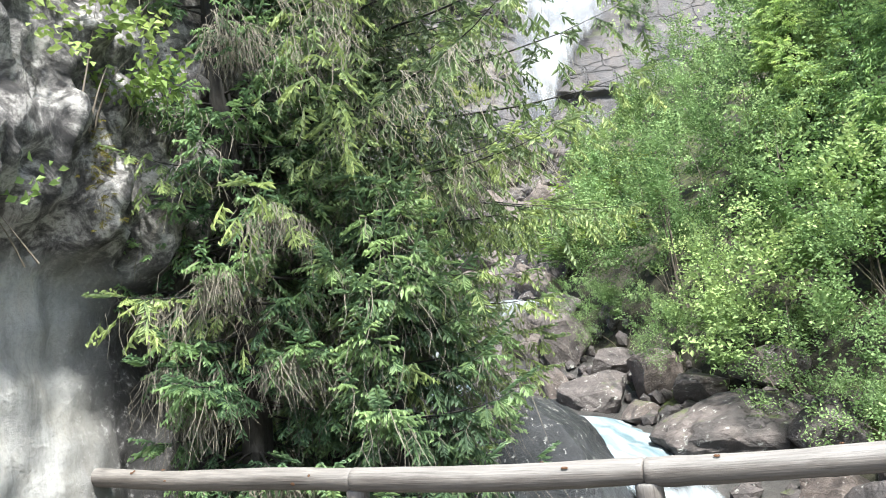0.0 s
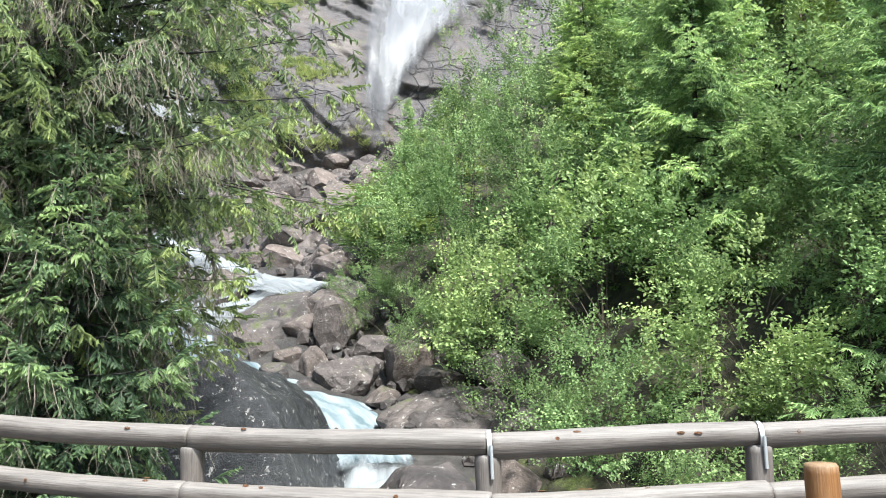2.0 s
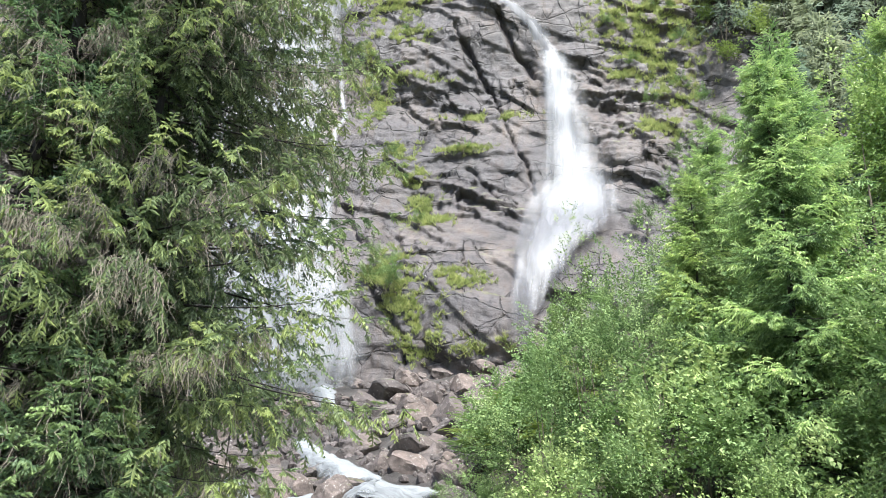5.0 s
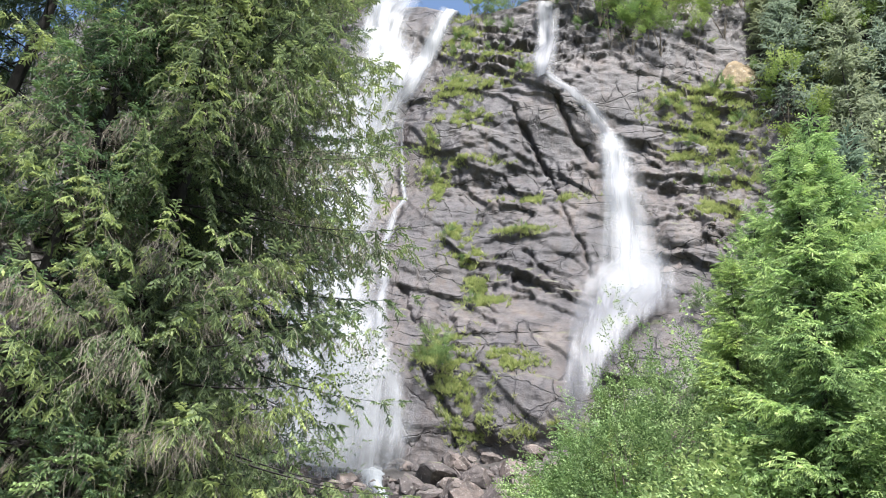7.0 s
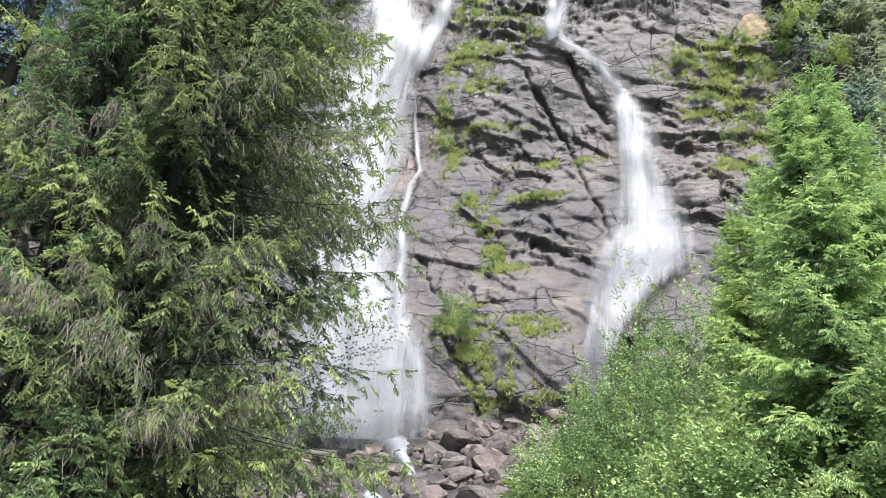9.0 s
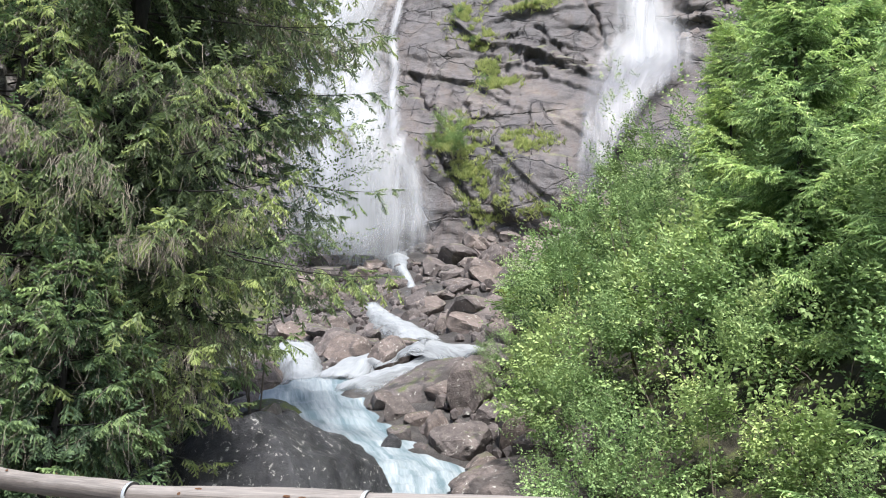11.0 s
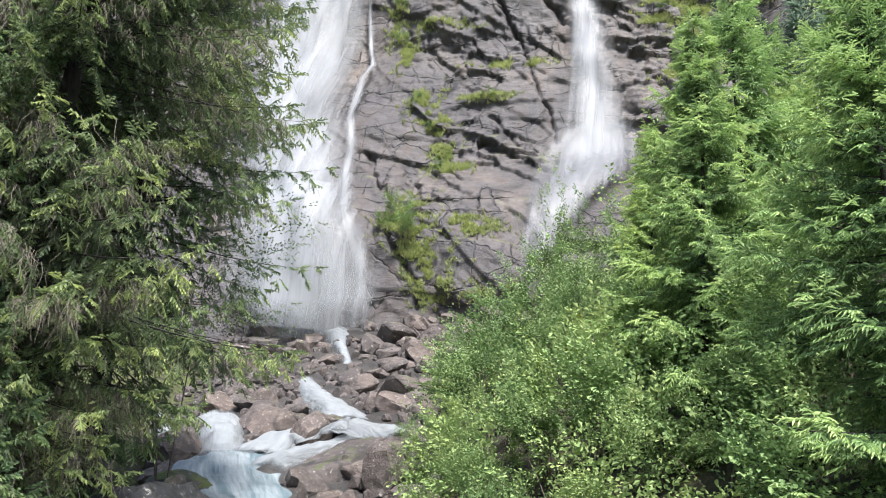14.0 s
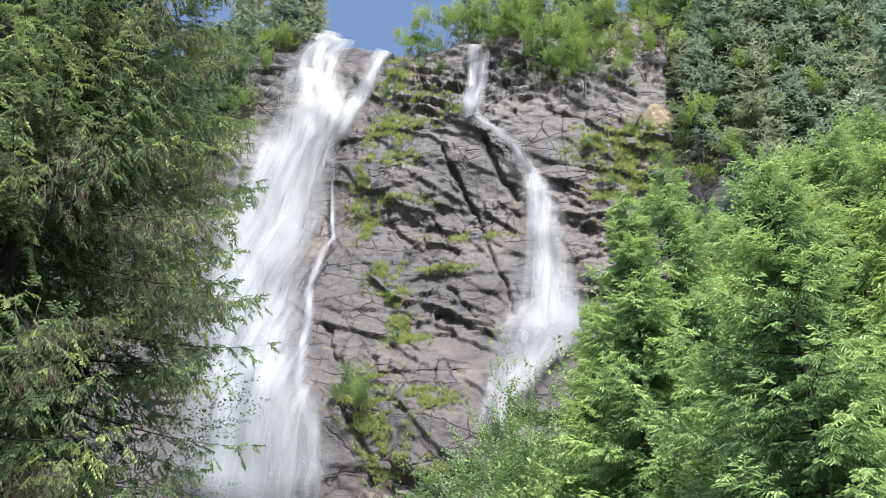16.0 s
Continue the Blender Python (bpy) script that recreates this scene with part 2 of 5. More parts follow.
def wall_material(name):
    """Weathered rock: pale lichen crust above, smooth wet washed stone below the overhang, both with a shape of their own."""
    m, nt, bsdf = make(name)
    at = coords(nt)
    crust, fine, broad = noisy(nt, at, 3.6, 10, 0.75, 0.5), noisy(nt, at, 26, 6, 0.75), noisy(nt, at, 0.7, 5, 0.6)
    rock = ramp(nt, crust, [(0.4, (0.035, 0.03, 0.03)), (0.49, (0.15, 0.135, 0.13)), (0.56, (0.4, 0.37, 0.35)), (0.7, (0.52, 0.49, 0.46))])
    specks = ramp(nt, fine, [(0.35, grey(0.35)), (0.55, grey(1.0))])
    rock = blend(nt, 0.8, rock, specks, "MULTIPLY")
    washed = ramp(nt, broad, [(0.35, (0.32, 0.31, 0.305)), (0.5, (0.45, 0.43, 0.405)), (0.65, (0.53, 0.485, 0.42))])
    washed = blend(nt, 0.3, washed, specks, "MULTIPLY")
    run = noisy(nt, coords(nt, (2.4, 2.4, 0.25)), 1.2, 6, 0.65, 0.3)
    washed = blend(nt, 0.7, washed, ramp(nt, run, [(0.36, grey(0.45)), (0.52, grey(1.0)), (0.7, (1.08, 1.0, 0.9))]), "MULTIPLY")
    axes = node(nt, "ShaderNodeSeparateXYZ", [("Vector", at)])
    height = axes.outputs["Z"]
    wet = node(nt, "ShaderNodeMath", [(0, axes.outputs["Y"]), (1, run)])
    wet.operation = "ADD"
    speck = ramp(nt, noisy(nt, at, 9.0, 6, 0.8), [(0.5, (0.05, 0.046, 0.045)), (0.58, (0.1, 0.092, 0.09)), (0.66, (0.42, 0.4, 0.39))])
    damp = node(nt, "ShaderNodeMapRange", [("Value", wet.outputs[0])])
    damp.inputs["From Min"].default_value, damp.inputs["From Max"].default_value = 6.5, 7.3
    washed = blend(nt, damp.outputs[0], washed, speck)
    edge = node(nt, "ShaderNodeMapRange", [("Value", height)])
    edge.inputs["From Min"].default_value, edge.inputs["From Max"].default_value = 3.2, 3.5
    nt.links.new(blend(nt, edge.outputs[0], washed, rock), bsdf.inputs["Base Color"])
    bsdf.inputs["Roughness"].default_value = 0.7
    bump(nt, bsdf, blend(nt, 0.4, crust, fine), 0.9, 0.06)
    return m


M_CLIFF = cliff_material("cliff_granite")
M_BOULDER = rock_material("boulder_granite", (0.075, 0.062, 0.058), (0.14, 0.115, 0.107), (0.22, 0.186, 0.172), 0.8, 0.06, 0.05, 0.7, 0.6)
M_OCHRE = rock_material("ochre_rock", (0.14, 0.1, 0.06), (0.24, 0.18, 0.1), (0.34, 0.27, 0.17), 1.2, 0.1, 0.0, 0.8)
M_DARK = rock_material("wet_boulder", (0.018, 0.018, 0.021), (0.036, 0.036, 0.04), (0.065, 0.065, 0.066), 0.7, 0.4, 0.0, 0.42)
M_MOSSY = rock_material("mossy_boulder", (0.08, 0.072, 0.068), (0.15, 0.135, 0.128), (0.25, 0.23, 0.215), 0.7, 0.3, 0.75, 0.8)
M_WALL = wall_material("lichen_rock")
# Wet bed, darkened further: shade in the gaps between boulders put into its colour.
M_BED = rock_material("stream_bed", (0.035, 0.032, 0.03), (0.065, 0.058, 0.053), (0.11, 0.098, 0.088), 0.4, 0.0, 0.0, 0.5)
# Soil set darker to hold the deep shade under the trees.
M_GROUND = rock_material("forest_soil", (0.018, 0.016, 0.011), (0.035, 0.032, 0.02), (0.06, 0.058, 0.034), 0.5, 0.0, 0.3, 0.95)
M_ROAD = rock_material("road_gravel", (0.12, 0.115, 0.11), (0.18, 0.175, 0.165), (0.26, 0.25, 0.235), 0.3, 0.0, 0.0, 0.9)
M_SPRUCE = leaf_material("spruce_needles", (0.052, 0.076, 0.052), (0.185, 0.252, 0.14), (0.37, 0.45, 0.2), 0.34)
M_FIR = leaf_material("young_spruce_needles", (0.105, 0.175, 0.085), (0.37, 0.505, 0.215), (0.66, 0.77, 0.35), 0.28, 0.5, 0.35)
# Greyed and lightened: distance haze is put into the needle colour.
M_FAR = leaf_material("far_conifer_needles", (0.125, 0.158, 0.135), (0.245, 0.3, 0.235), (0.37, 0.43, 0.315), 0.4)
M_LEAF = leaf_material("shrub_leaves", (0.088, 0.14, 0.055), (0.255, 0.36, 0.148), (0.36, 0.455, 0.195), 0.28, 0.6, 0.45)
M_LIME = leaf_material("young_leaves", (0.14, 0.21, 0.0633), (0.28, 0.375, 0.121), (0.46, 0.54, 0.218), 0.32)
M_BIRCH = leaf_material("small_leaves", (0.05, 0.09, 0.03), (0.11, 0.17, 0.05), (0.2, 0.28, 0.09), 0.35)
M_MOSS = leaf_material("hanging_moss", (0.07, 0.06, 0.015), (0.14, 0.12, 0.025), (0.24, 0.2, 0.05), 0.2, 0.8)
M_GRASS = leaf_material("cliff_grass", (0.18, 0.225, 0.09), (0.34, 0.4, 0.165), (0.5, 0.52, 0.25), 0.42, 0.6)
M_BARK = bark_material("spruce_bark", (0.012, 0.011, 0.01), (0.05, 0.043, 0.038))
M_TWIG = bark_material("bare_twigs", (0.09, 0.078, 0.06), (0.24, 0.21, 0.165))
M_STEM = bark_material("shrub_bark", (0.07, 0.055, 0.04), (0.2, 0.165, 0.13))
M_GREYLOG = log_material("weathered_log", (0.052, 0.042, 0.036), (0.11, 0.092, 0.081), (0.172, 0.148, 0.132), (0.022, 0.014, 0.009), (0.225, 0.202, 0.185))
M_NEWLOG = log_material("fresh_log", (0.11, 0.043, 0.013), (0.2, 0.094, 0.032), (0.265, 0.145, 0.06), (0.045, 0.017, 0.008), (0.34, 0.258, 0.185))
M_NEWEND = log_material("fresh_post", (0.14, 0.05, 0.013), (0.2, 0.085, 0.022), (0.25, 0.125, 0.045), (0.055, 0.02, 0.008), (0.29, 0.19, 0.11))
M_FALL = water_material("falling_water", 0.22, 1.05, (0.262, 0.268, 0.282), low=0.8, most=0.95, relief=0.25)
M_SLENDER = water_material("slender_fall_water", 0.2, 1.05, (0.225, 0.226, 0.244), across=1.9, low=0.72, most=0.9, relief=0.2)
M_CASCADE = water_material("cascade_water", 0.2, 1.0, (0.268, 0.284, 0.298), 3.0, 0.35, 0.72, 0.97, 0.15)
M_VEIL = water_material("water_veil", 0.25, 1.15, (0.37, 0.38, 0.4), across=1.2, along=0.07, low=0.85, most=0.6)
M_STREAM = water_material("stream_water", -0.2, 0.35, (0.3, 0.33, 0.35), 2.4, 0.3, 0.7, 1.0, 0.3)
mid_nodes = [q for q in M_STREAM.node_tree.nodes if q.type == "VALTORGB"][0].color_ramp
mid_nodes.elements[0].position, mid_nodes.elements[0].color = 0.42, (0.1, 0.145, 0.165, 1)
M_KNOT = bark_material("knot_wood", (0.045, 0.02, 0.009), (0.17, 0.075, 0.03), 0.3)
M_STRAP = make("strap_metal")[0]
M_STRAP.node_tree.nodes["Principled BSDF"].inputs["Base Color"].default_value = (0.55, 0.56, 0.57, 1)
M_STRAP.node_tree.nodes["Principled BSDF"].inputs["Metallic"].default_value = 0.7
M_STRAP.node_tree.nodes["Principled BSDF"].inputs["Roughness"].default_value = 0.45

# ---------------------------------------------------------------- mesh helpers


def mesh_np(name, verts, faces, material, smooth=False, tone=None, edge=None, uv=None):
    """A mesh from arrays: verts (n, 3), faces (m, 3 or 4)."""
    verts, faces = np.asarray(verts, np.float32), np.asarray(faces, np.int32)
    me = bpy.data.meshes.new(name)
    me.vertices.add(len(verts))
    me.vertices.foreach_set("co", verts.ravel())
    k = faces.shape[1]
    me.loops.add(faces.size)
    me.loops.foreach_set("vertex_index", faces.ravel())
    me.polygons.add(len(faces))
    me.polygons.foreach_set("loop_start", np.arange(0, faces.size, k, dtype=np.int32))
    me.polygons.foreach_set("use_smooth", np.full(len(faces), smooth))
    for label, values in (("tone", tone), ("edge", edge)):
        if values is not None:
            me.attributes.new(label, "FLOAT", "POINT").data.foreach_set("value", np.asarray(values, np.float32))
    if uv is not None:
        me.uv_layers.new(name="UVMap").data.foreach_set("uv", np.asarray(uv, np.float32)[faces.ravel()].ravel())
    me.materials.append(material)
    me.update(calc_edges=True)
    me.validate()
    return me


def thing(name, label, category, at=(0, 0, 0), group="", mesh=None):
    ob = tagged(new(name, mesh), label, category, group)
    ob.location = at
    return ob


def part(name, mesh, parent, label=""):
    ob = tagged(new(name, mesh), label)
    ob.parent = parent
    return ob


def join(pieces):
    """One (verts, faces) from several with faces of the same size."""
    vs, fs, n = [], [], 0
    for v, f in pieces:
        vs.append(v), fs.append(np.asarray(f) + n)
        n += len(v)
    return np.concatenate(vs), np.concatenate(fs)


def tube(points, radii, sides=6):
    points, radii = np.asarray(points, float), np.asarray(radii, float)
    along = np.gradient(points, axis=0)
    along /= np.linalg.norm(along, axis=1, keepdims=True) + 1e-9
    hint = np.where(np.abs(along[:, 2:]) > 0.9, [[1.0, 0, 0]], [[0, 0, 1.0]])
    a = np.cross(along, hint)
    a /= np.linalg.norm(a, axis=1, keepdims=True) + 1e-9
    b = np.cross(along, a)
    w = np.linspace(0, 2 * np.pi, sides, endpoint=False)
    ring = np.cos(w)[None, :, None] * a[:, None] + np.sin(w)[None, :, None] * b[:, None]
    verts = (points[:, None] + ring * radii[:, None, None]).reshape(-1, 3)
    n = len(points)
    faces = [(i * sides + j, i * sides + (j + 1) % sides, (i + 1) * sides + (j + 1) % sides, (i + 1) * sides + j) for i in range(n - 1) for j in range(sides)]
    return verts, np.array(faces)


def stamp(template, places, axes, sizes, tones):
    """Copies of a template (verts, tris, tone) with their x axis along axes, joined."""
    v, f, t = template
    x = axes / (np.linalg.norm(axes, axis=1, keepdims=True) + 1e-9)
    y = np.cross([[0, 0, 1.0]], x)
    y /= np.linalg.norm(y, axis=1, keepdims=True) + 1e-6
    m = np.stack([x, y, np.cross(x, y)], 2) * sizes[:, None, None]
    verts = np.einsum("kij,nj->kni", m, v) + places[:, None]
    faces = f[None] + (np.arange(len(places)) * len(v))[:, None, None]
    return verts.reshape(-1, 3), faces.reshape(-1, f.shape[1]), (t[None] + tones[:, None]).clip(0, 1).ravel()


def gather(lots):
    vs, fs, ts, n = [], [], [], 0
    for v, f, t in lots:
        vs.append(v), fs.append(f + n), ts.append(t)
        n += len(v)
    return np.concatenate(vs), np.concatenate(fs), np.concatenate(ts)


# ---------------------------------------------------------------- lie of the land
PROFILE_Y = (-2, 4.2, 5.2, 9, 12, 14, 16, 18, 21, 25, 31, 36, 40, 44)
PROFILE_Z = (0, 0, -2.4, -1.9, -0.5, 0.3, 0.9, 1.5, 3.0, 4.5, 6.8, 9.5, 12, 14.5)
BANK_Y = (5, 9, 12, 15, 18.7, 22, 25, 31, 38, 44)
MIDDLE_X = (0.3, -0.6, -1.3, -2.9, -5.4, -7.6, -9, -11, -13.5, -14)
LEFT_X = (-1.7, -2.0, -3.3, -5.6, -9.5, -12.5, -14.5, -18, -22, -24)
RIGHT_X = (1.4, 0.9, 0.6, 0.2, -1.7, -3.0, -4, -4.4, -4.6, -4)


def ground_z(x, y):
    """Height of the ground: a boulder-filled stream bed between two rising banks."""
    bed = np.interp(y, PROFILE_Y, PROFILE_Z) - 0.35 * np.clip((y - 6) / 3, 0, 1)
    left = np.maximum(0, np.interp(y, BANK_Y, LEFT_X) - x)
    right = np.maximum(0, x - np.interp(y, BANK_Y, RIGHT_X))
    near = np.clip((y - 4.3) / 1.5, 0, 1)
    far = np.clip((y - 4.5) / 9, 0, 1)
    rise = np.minimum(left, 2.5) * 0.55 + np.maximum(left - 2.5, 0) * 0.28 + far * (np.minimum(right, 2) * 0.75 + np.maximum(right - 2, 0) * 0.42)
    return bed + near * rise


def cliff_y(x, z):
    return np.interp(z, (0, 10, 14, 17, 25, 35, 55, 62, 90), (38, 40, 41, 42.3, 46.5, 49.3, 53, 56, 84)) + 0.12 * (x + 6)


def skyline(x):
    return np.interp(x, (-60, -30, -22, -17, -12, -6, 0, 8, 20, 50), (70, 63, 60, 56.5, 57, 60, 66, 74, 84, 88))

# ---------------------------------------------------------------- ground, road, cliff
rng = np.random.default_rng(7)


def fractal(p, octaves=5):
    return noise.fractal(Vector(p), 1.0, 2.0, octaves)


def sheet(xs, ys, height):
    """Grid verts and quads over xs, ys with z from height(x, y)."""
    gx, gy = np.meshgrid(xs, ys)
    v = np.stack([gx, gy, height(gx, gy)], -1).reshape(-1, 3)
    n, m = len(xs), len(ys)
    i = (np.arange(m - 1)[:, None] * n + np.arange(n - 1)[None]).ravel()
    return v, np.stack([i, i + 1, i + n + 1, i + n], 1)


xs = np.concatenate([[-900, -300, -120, -70], np.arange(-45, 45.1, 0.5), [70, 120, 300, 900]])
ys = np.concatenate([[-900, -300, -100, -50], np.arange(-30, 4, 2), np.arange(4, 46, 0.35), [60, 100, 300, 900]])
v, f = sheet(xs, ys, lambda x, y: ground_z(np.clip(x, -45, 45), np.minimum(y, 46)))
for p in v:
    if 5 < p[1] < 46 and abs(p[0]) < 45:
        p[2] += 0.28 * fractal((p[0] * 0.6, p[1] * 0.6, 3.0), 4)
    if p[1] < 5:
        p[2] -= 0.03
ground = tagged(new("ground", mesh_np("ground", v, f, M_GROUND, True)), "dark mossy forest soil and stream bed", "ground", kind="structure")

v, f = sheet(np.linspace(-60, 60, 60), np.linspace(-5, 4.35, 10), lambda x, y: 0 * x + 0.02)
bx, by = np.linspace(0, 1, 34), np.arange(5.4, 44, 0.35)
lx, rx = np.interp(by, BANK_Y, LEFT_X) - 0.3, np.interp(by, BANK_Y, RIGHT_X) + 0.4
gx = lx[:, None] + (rx - lx)[:, None] * bx
gy = np.repeat(by[:, None], 34, 1)
gz = ground_z(gx, gy) + 0.1 - 0.3 * (np.abs(bx - 0.5) * 2)[None] ** 6
gz = gz + np.array([[0.3 * fractal((a * 0.6, b * 0.6, 3.0), 4) + 0.12 * fractal((a * 2.3, b * 2.3, 1.0), 4) for a, b in zip(ra, rb)] for ra, rb in zip(gx, gy)])
k = (np.arange(len(by) - 1)[:, None] * 34 + np.arange(33)[None]).ravel()
tagged(new("stream_bed", mesh_np("stream_bed", np.stack([gx, gy, gz], -1).reshape(-1, 3), np.stack([k, k + 1, k + 35, k + 34], 1), M_BED, True)), "wet grey gravel and rock of the stream bed", "stream bed", kind="structure")
road = tagged(new("road", mesh_np("road", v, f, M_ROAD, True)), "grey gravel lane behind the log railing", "road", kind="structure")


def facet(x, z, across, up, turn, seed):
    """Flat slabs: each cell of a broken pattern has its own stand-out and tilt."""
    c, q = math.cos(turn), math.sin(turn)
    u, w = (x * c + z * q) / across, (z * c - x * q) / up
    d, pts = noise.voronoi(Vector((u, w, seed)))
    r = noise.cell_vector(Vector((pts[0].x * 7.3 + seed, pts[0].y * 9.1, seed)))
    lift = (r.x - 0.5) + (r.y - 0.5) * 0.9 * (u - pts[0].x) - (0.25 + 0.7 * r.z) * (w - pts[0].y)
    gap = d[1] - d[0]
    s = min(1.0, gap / 0.04)
    return lift * s * s * (3 - 2 * s), gap


def cliff_relief(x, z):
    """How far the broken slabs stand out of the cliff's mean face, in metres."""
    warp = noise.noise_vector(Vector((x * 0.15, z * 0.15, 5.0)))
    wx, wz = x + 1.4 * warp.x, z + 1.4 * warp.z
    out = 1.5 * fractal((x * 0.08, z * 0.08, 1.7), 3)
    big, _ = facet(wx, wz, 7.5, 3.6, -0.5, 2.0)
    mid, slit = facet(wx, wz, 2.8, 1.3, -0.62, 6.0)
    small, nick = facet(wx, wz, 0.7, 1.05, -0.3, 9.0)
    busy = 0.45 + 0.9 * max(-0.3, min(1.0, 2.0 * noise.noise(Vector((x * 0.13, z * 0.13, 8.0)))))
    out += 0.3 * big + 0.27 * busy * mid + 0.18 * busy * small
    out -= 0.06 * busy * math.exp(-((slit / 0.05) ** 2)) + 0.04 * busy * math.exp(-((nick / 0.07) ** 2))
    out += 0.07 * fractal((x * 0.8 + z * 0.3, z * 1.3 - x * 0.5, 9.0), 6)
    # rough blocky ground under the rim, beside the slender fall and in the belt across the face
    for (x0, z0, a, b, h) in ((-12.5, 50.5, 4.0, 4.5, 1.0), (-6.6, 50.5, 2.2, 4.0, 0.9), (2.0, 33.0, 4.0, 4.0, 0.4), (3.0, 40.0, 5.0, 4.0, 0.22), (-8.6, 25.6, 4.2, 1.9, 0.7), (-11.0, 19.5, 3.5, 3.0, 0.4), (5.5, 50.0, 7.0, 7.0, 0.5)):
        mask = math.exp(-(((x - x0) / a) ** 2) - ((z - z0 + 0.35 * (x - x0)) / b) ** 2)
        if mask > 0.03:
            block, _ = facet(wx, wz, 1.9, 1.1, -0.35, 14.0)
            chip, _ = facet(wx, wz, 0.8, 0.75, 0.2, 17.0)
            out += mask * h * (0.9 * block + 0.45 * chip + 0.25 * fractal((x * 0.9, z * 1.1, 2.0), 4))
    return out


def run_of(path, x, z):
    """For every place: the height of a line (given by its points) over it, and 1 along the line, fading at its ends."""
    px, pz = np.array([p[0] for p in path], float), np.array([p[1] for p in path], float)
    inside = np.clip((x - px[0]) / 0.7 + 0.5, 0, 1) * np.clip((px[-1] - x) / 0.7 + 0.5, 0, 1)
    return np.interp(x, px, pz) - z, inside


def roof(path, x, z, high, reach):
    """Rock that swells out downwards to the line and is cut back sharply under it."""
    below, inside = run_of(path, x, z)
    return inside * high * np.where(below < 0, np.exp(below / reach), np.clip(1 - below / 0.14, 0, 1) * 1.25 - 0.25 * np.exp(-below / 0.5))


def ledge(path, x, z, high, reach):
    """A tread along the line: the rock under it stands out."""
    below, inside = run_of(path, x, z)
    return inside * high * np.clip(below / 0.18 + 0.5, 0, 1) * np.exp(-np.maximum(below, 0) / reach)


def groove(path, x, z, width, deep):
    """An open crack along a line."""
    near = np.full(x.shape, 1e9)
    for (x0, z0), (x1, z1) in zip(path, path[1:]):
        t = np.clip(((x - x0) * (x1 - x0) + (z - z0) * (z1 - z0)) / ((x1 - x0) ** 2 + (z1 - z0) ** 2), 0, 1)
        near = np.minimum(near, np.hypot(x - x0 - t * (x1 - x0), z - z0 - t * (z1 - z0)))
    return -deep * np.exp(-((near / width) ** 2))


def rib(x, z, x0, z0, a, b, turn, high):
    """A smooth rounded rib of rock."""
    c, q = math.cos(turn), math.sin(turn)
    u, w = ((x - x0) * c + (z - z0) * q) / a, ((z - z0) * c - (x - x0) * q) / b
    return high * np.sqrt(np.maximum(0, 1 - u * u - w * w))


cx = np.concatenate([np.arange(-62, -32, 1.0), np.arange(-32, -20, 0.3), np.arange(-20, 9, 0.13), np.arange(9, 30, 0.4), np.arange(30, 62, 1.0)])
cz = np.concatenate([np.arange(6, 10, 0.3), np.arange(10, 46, 0.13), np.arange(46, 62, 0.2), np.arange(62, 91, 0.8)])
relief = np.array([[cliff_relief(x, z) for x in cx] for z in cz])
gx, gz = np.meshgrid(cx, cz)
wobble = np.array([[noise.noise(Vector((x * 0.9, z * 0.9, 3.0))) + 0.5 * noise.noise(Vector((x * 2.4, z * 2.4, 7.0))) for x in cx] for z in cz])
jx, jz = gx + 0.25 * wobble, gz + 0.3 * wobble[:, ::-1]
for path, high, reach in (
        (((-14.7, 29.2), (-12.1, 27.0), (-9.3, 26.3), (-6.6, 24.3), (-4.4, 23.1)), 0.8, 1.0),
        (((-11.5, 24.9), (-9.0, 24.6), (-6.6, 22.9), (-4.6, 22.0)), 0.45, 0.7),
        (((-12.0, 28.9), (-10.7, 29.0), (-6.9, 29.4), (-4.6, 29.5)), 0.35, 0.8),
        (((-12.0, 32.3), (-8.6, 32.6), (-4.7, 33.6)), 0.28, 0.9),
        (((-15.5, 34.2), (-12.5, 34.3), (-9.5, 34.2), (-7.1, 33.3)), 0.3, 1.5),
        (((-17.0, 45.6), (-13.9, 44.9), (-11.9, 43.9), (-10.0, 42.0)), 0.5, 0.7),
        (((-12.0, 44.9), (-9.5, 43.9), (-7.3, 42.9), (-5.6, 41.3)), 0.5, 0.5),
        (((-10.4, 20.3), (-7.5, 20.5), (-4.8, 19.9)), 0.3, 0.8),
        (((-3.0, 37.9), (-1.0, 38.0), (0.9, 36.3)), 0.55, 1.2),
        (((-1.6, 34.6), (1.9, 34.9), (4.8, 34.4)), 0.8, 0.7),
        (((-0.4, 30.2), (1.7, 30.6), (4.3, 29.6)), 0.5, 0.6),
        (((-0.3, 27.2), (1.8, 26.9), (4.0, 25.3)), 1.0, 1.6),
        (((3.8, 41.4), (6.2, 40.8)), 0.7, 0.8),
        (((-16.5, 50.0), (-13.0, 49.2), (-10.2, 47.4)), 0.7, 1.0)):
    relief += roof(path, jx, jz, 0.55 * high, reach)
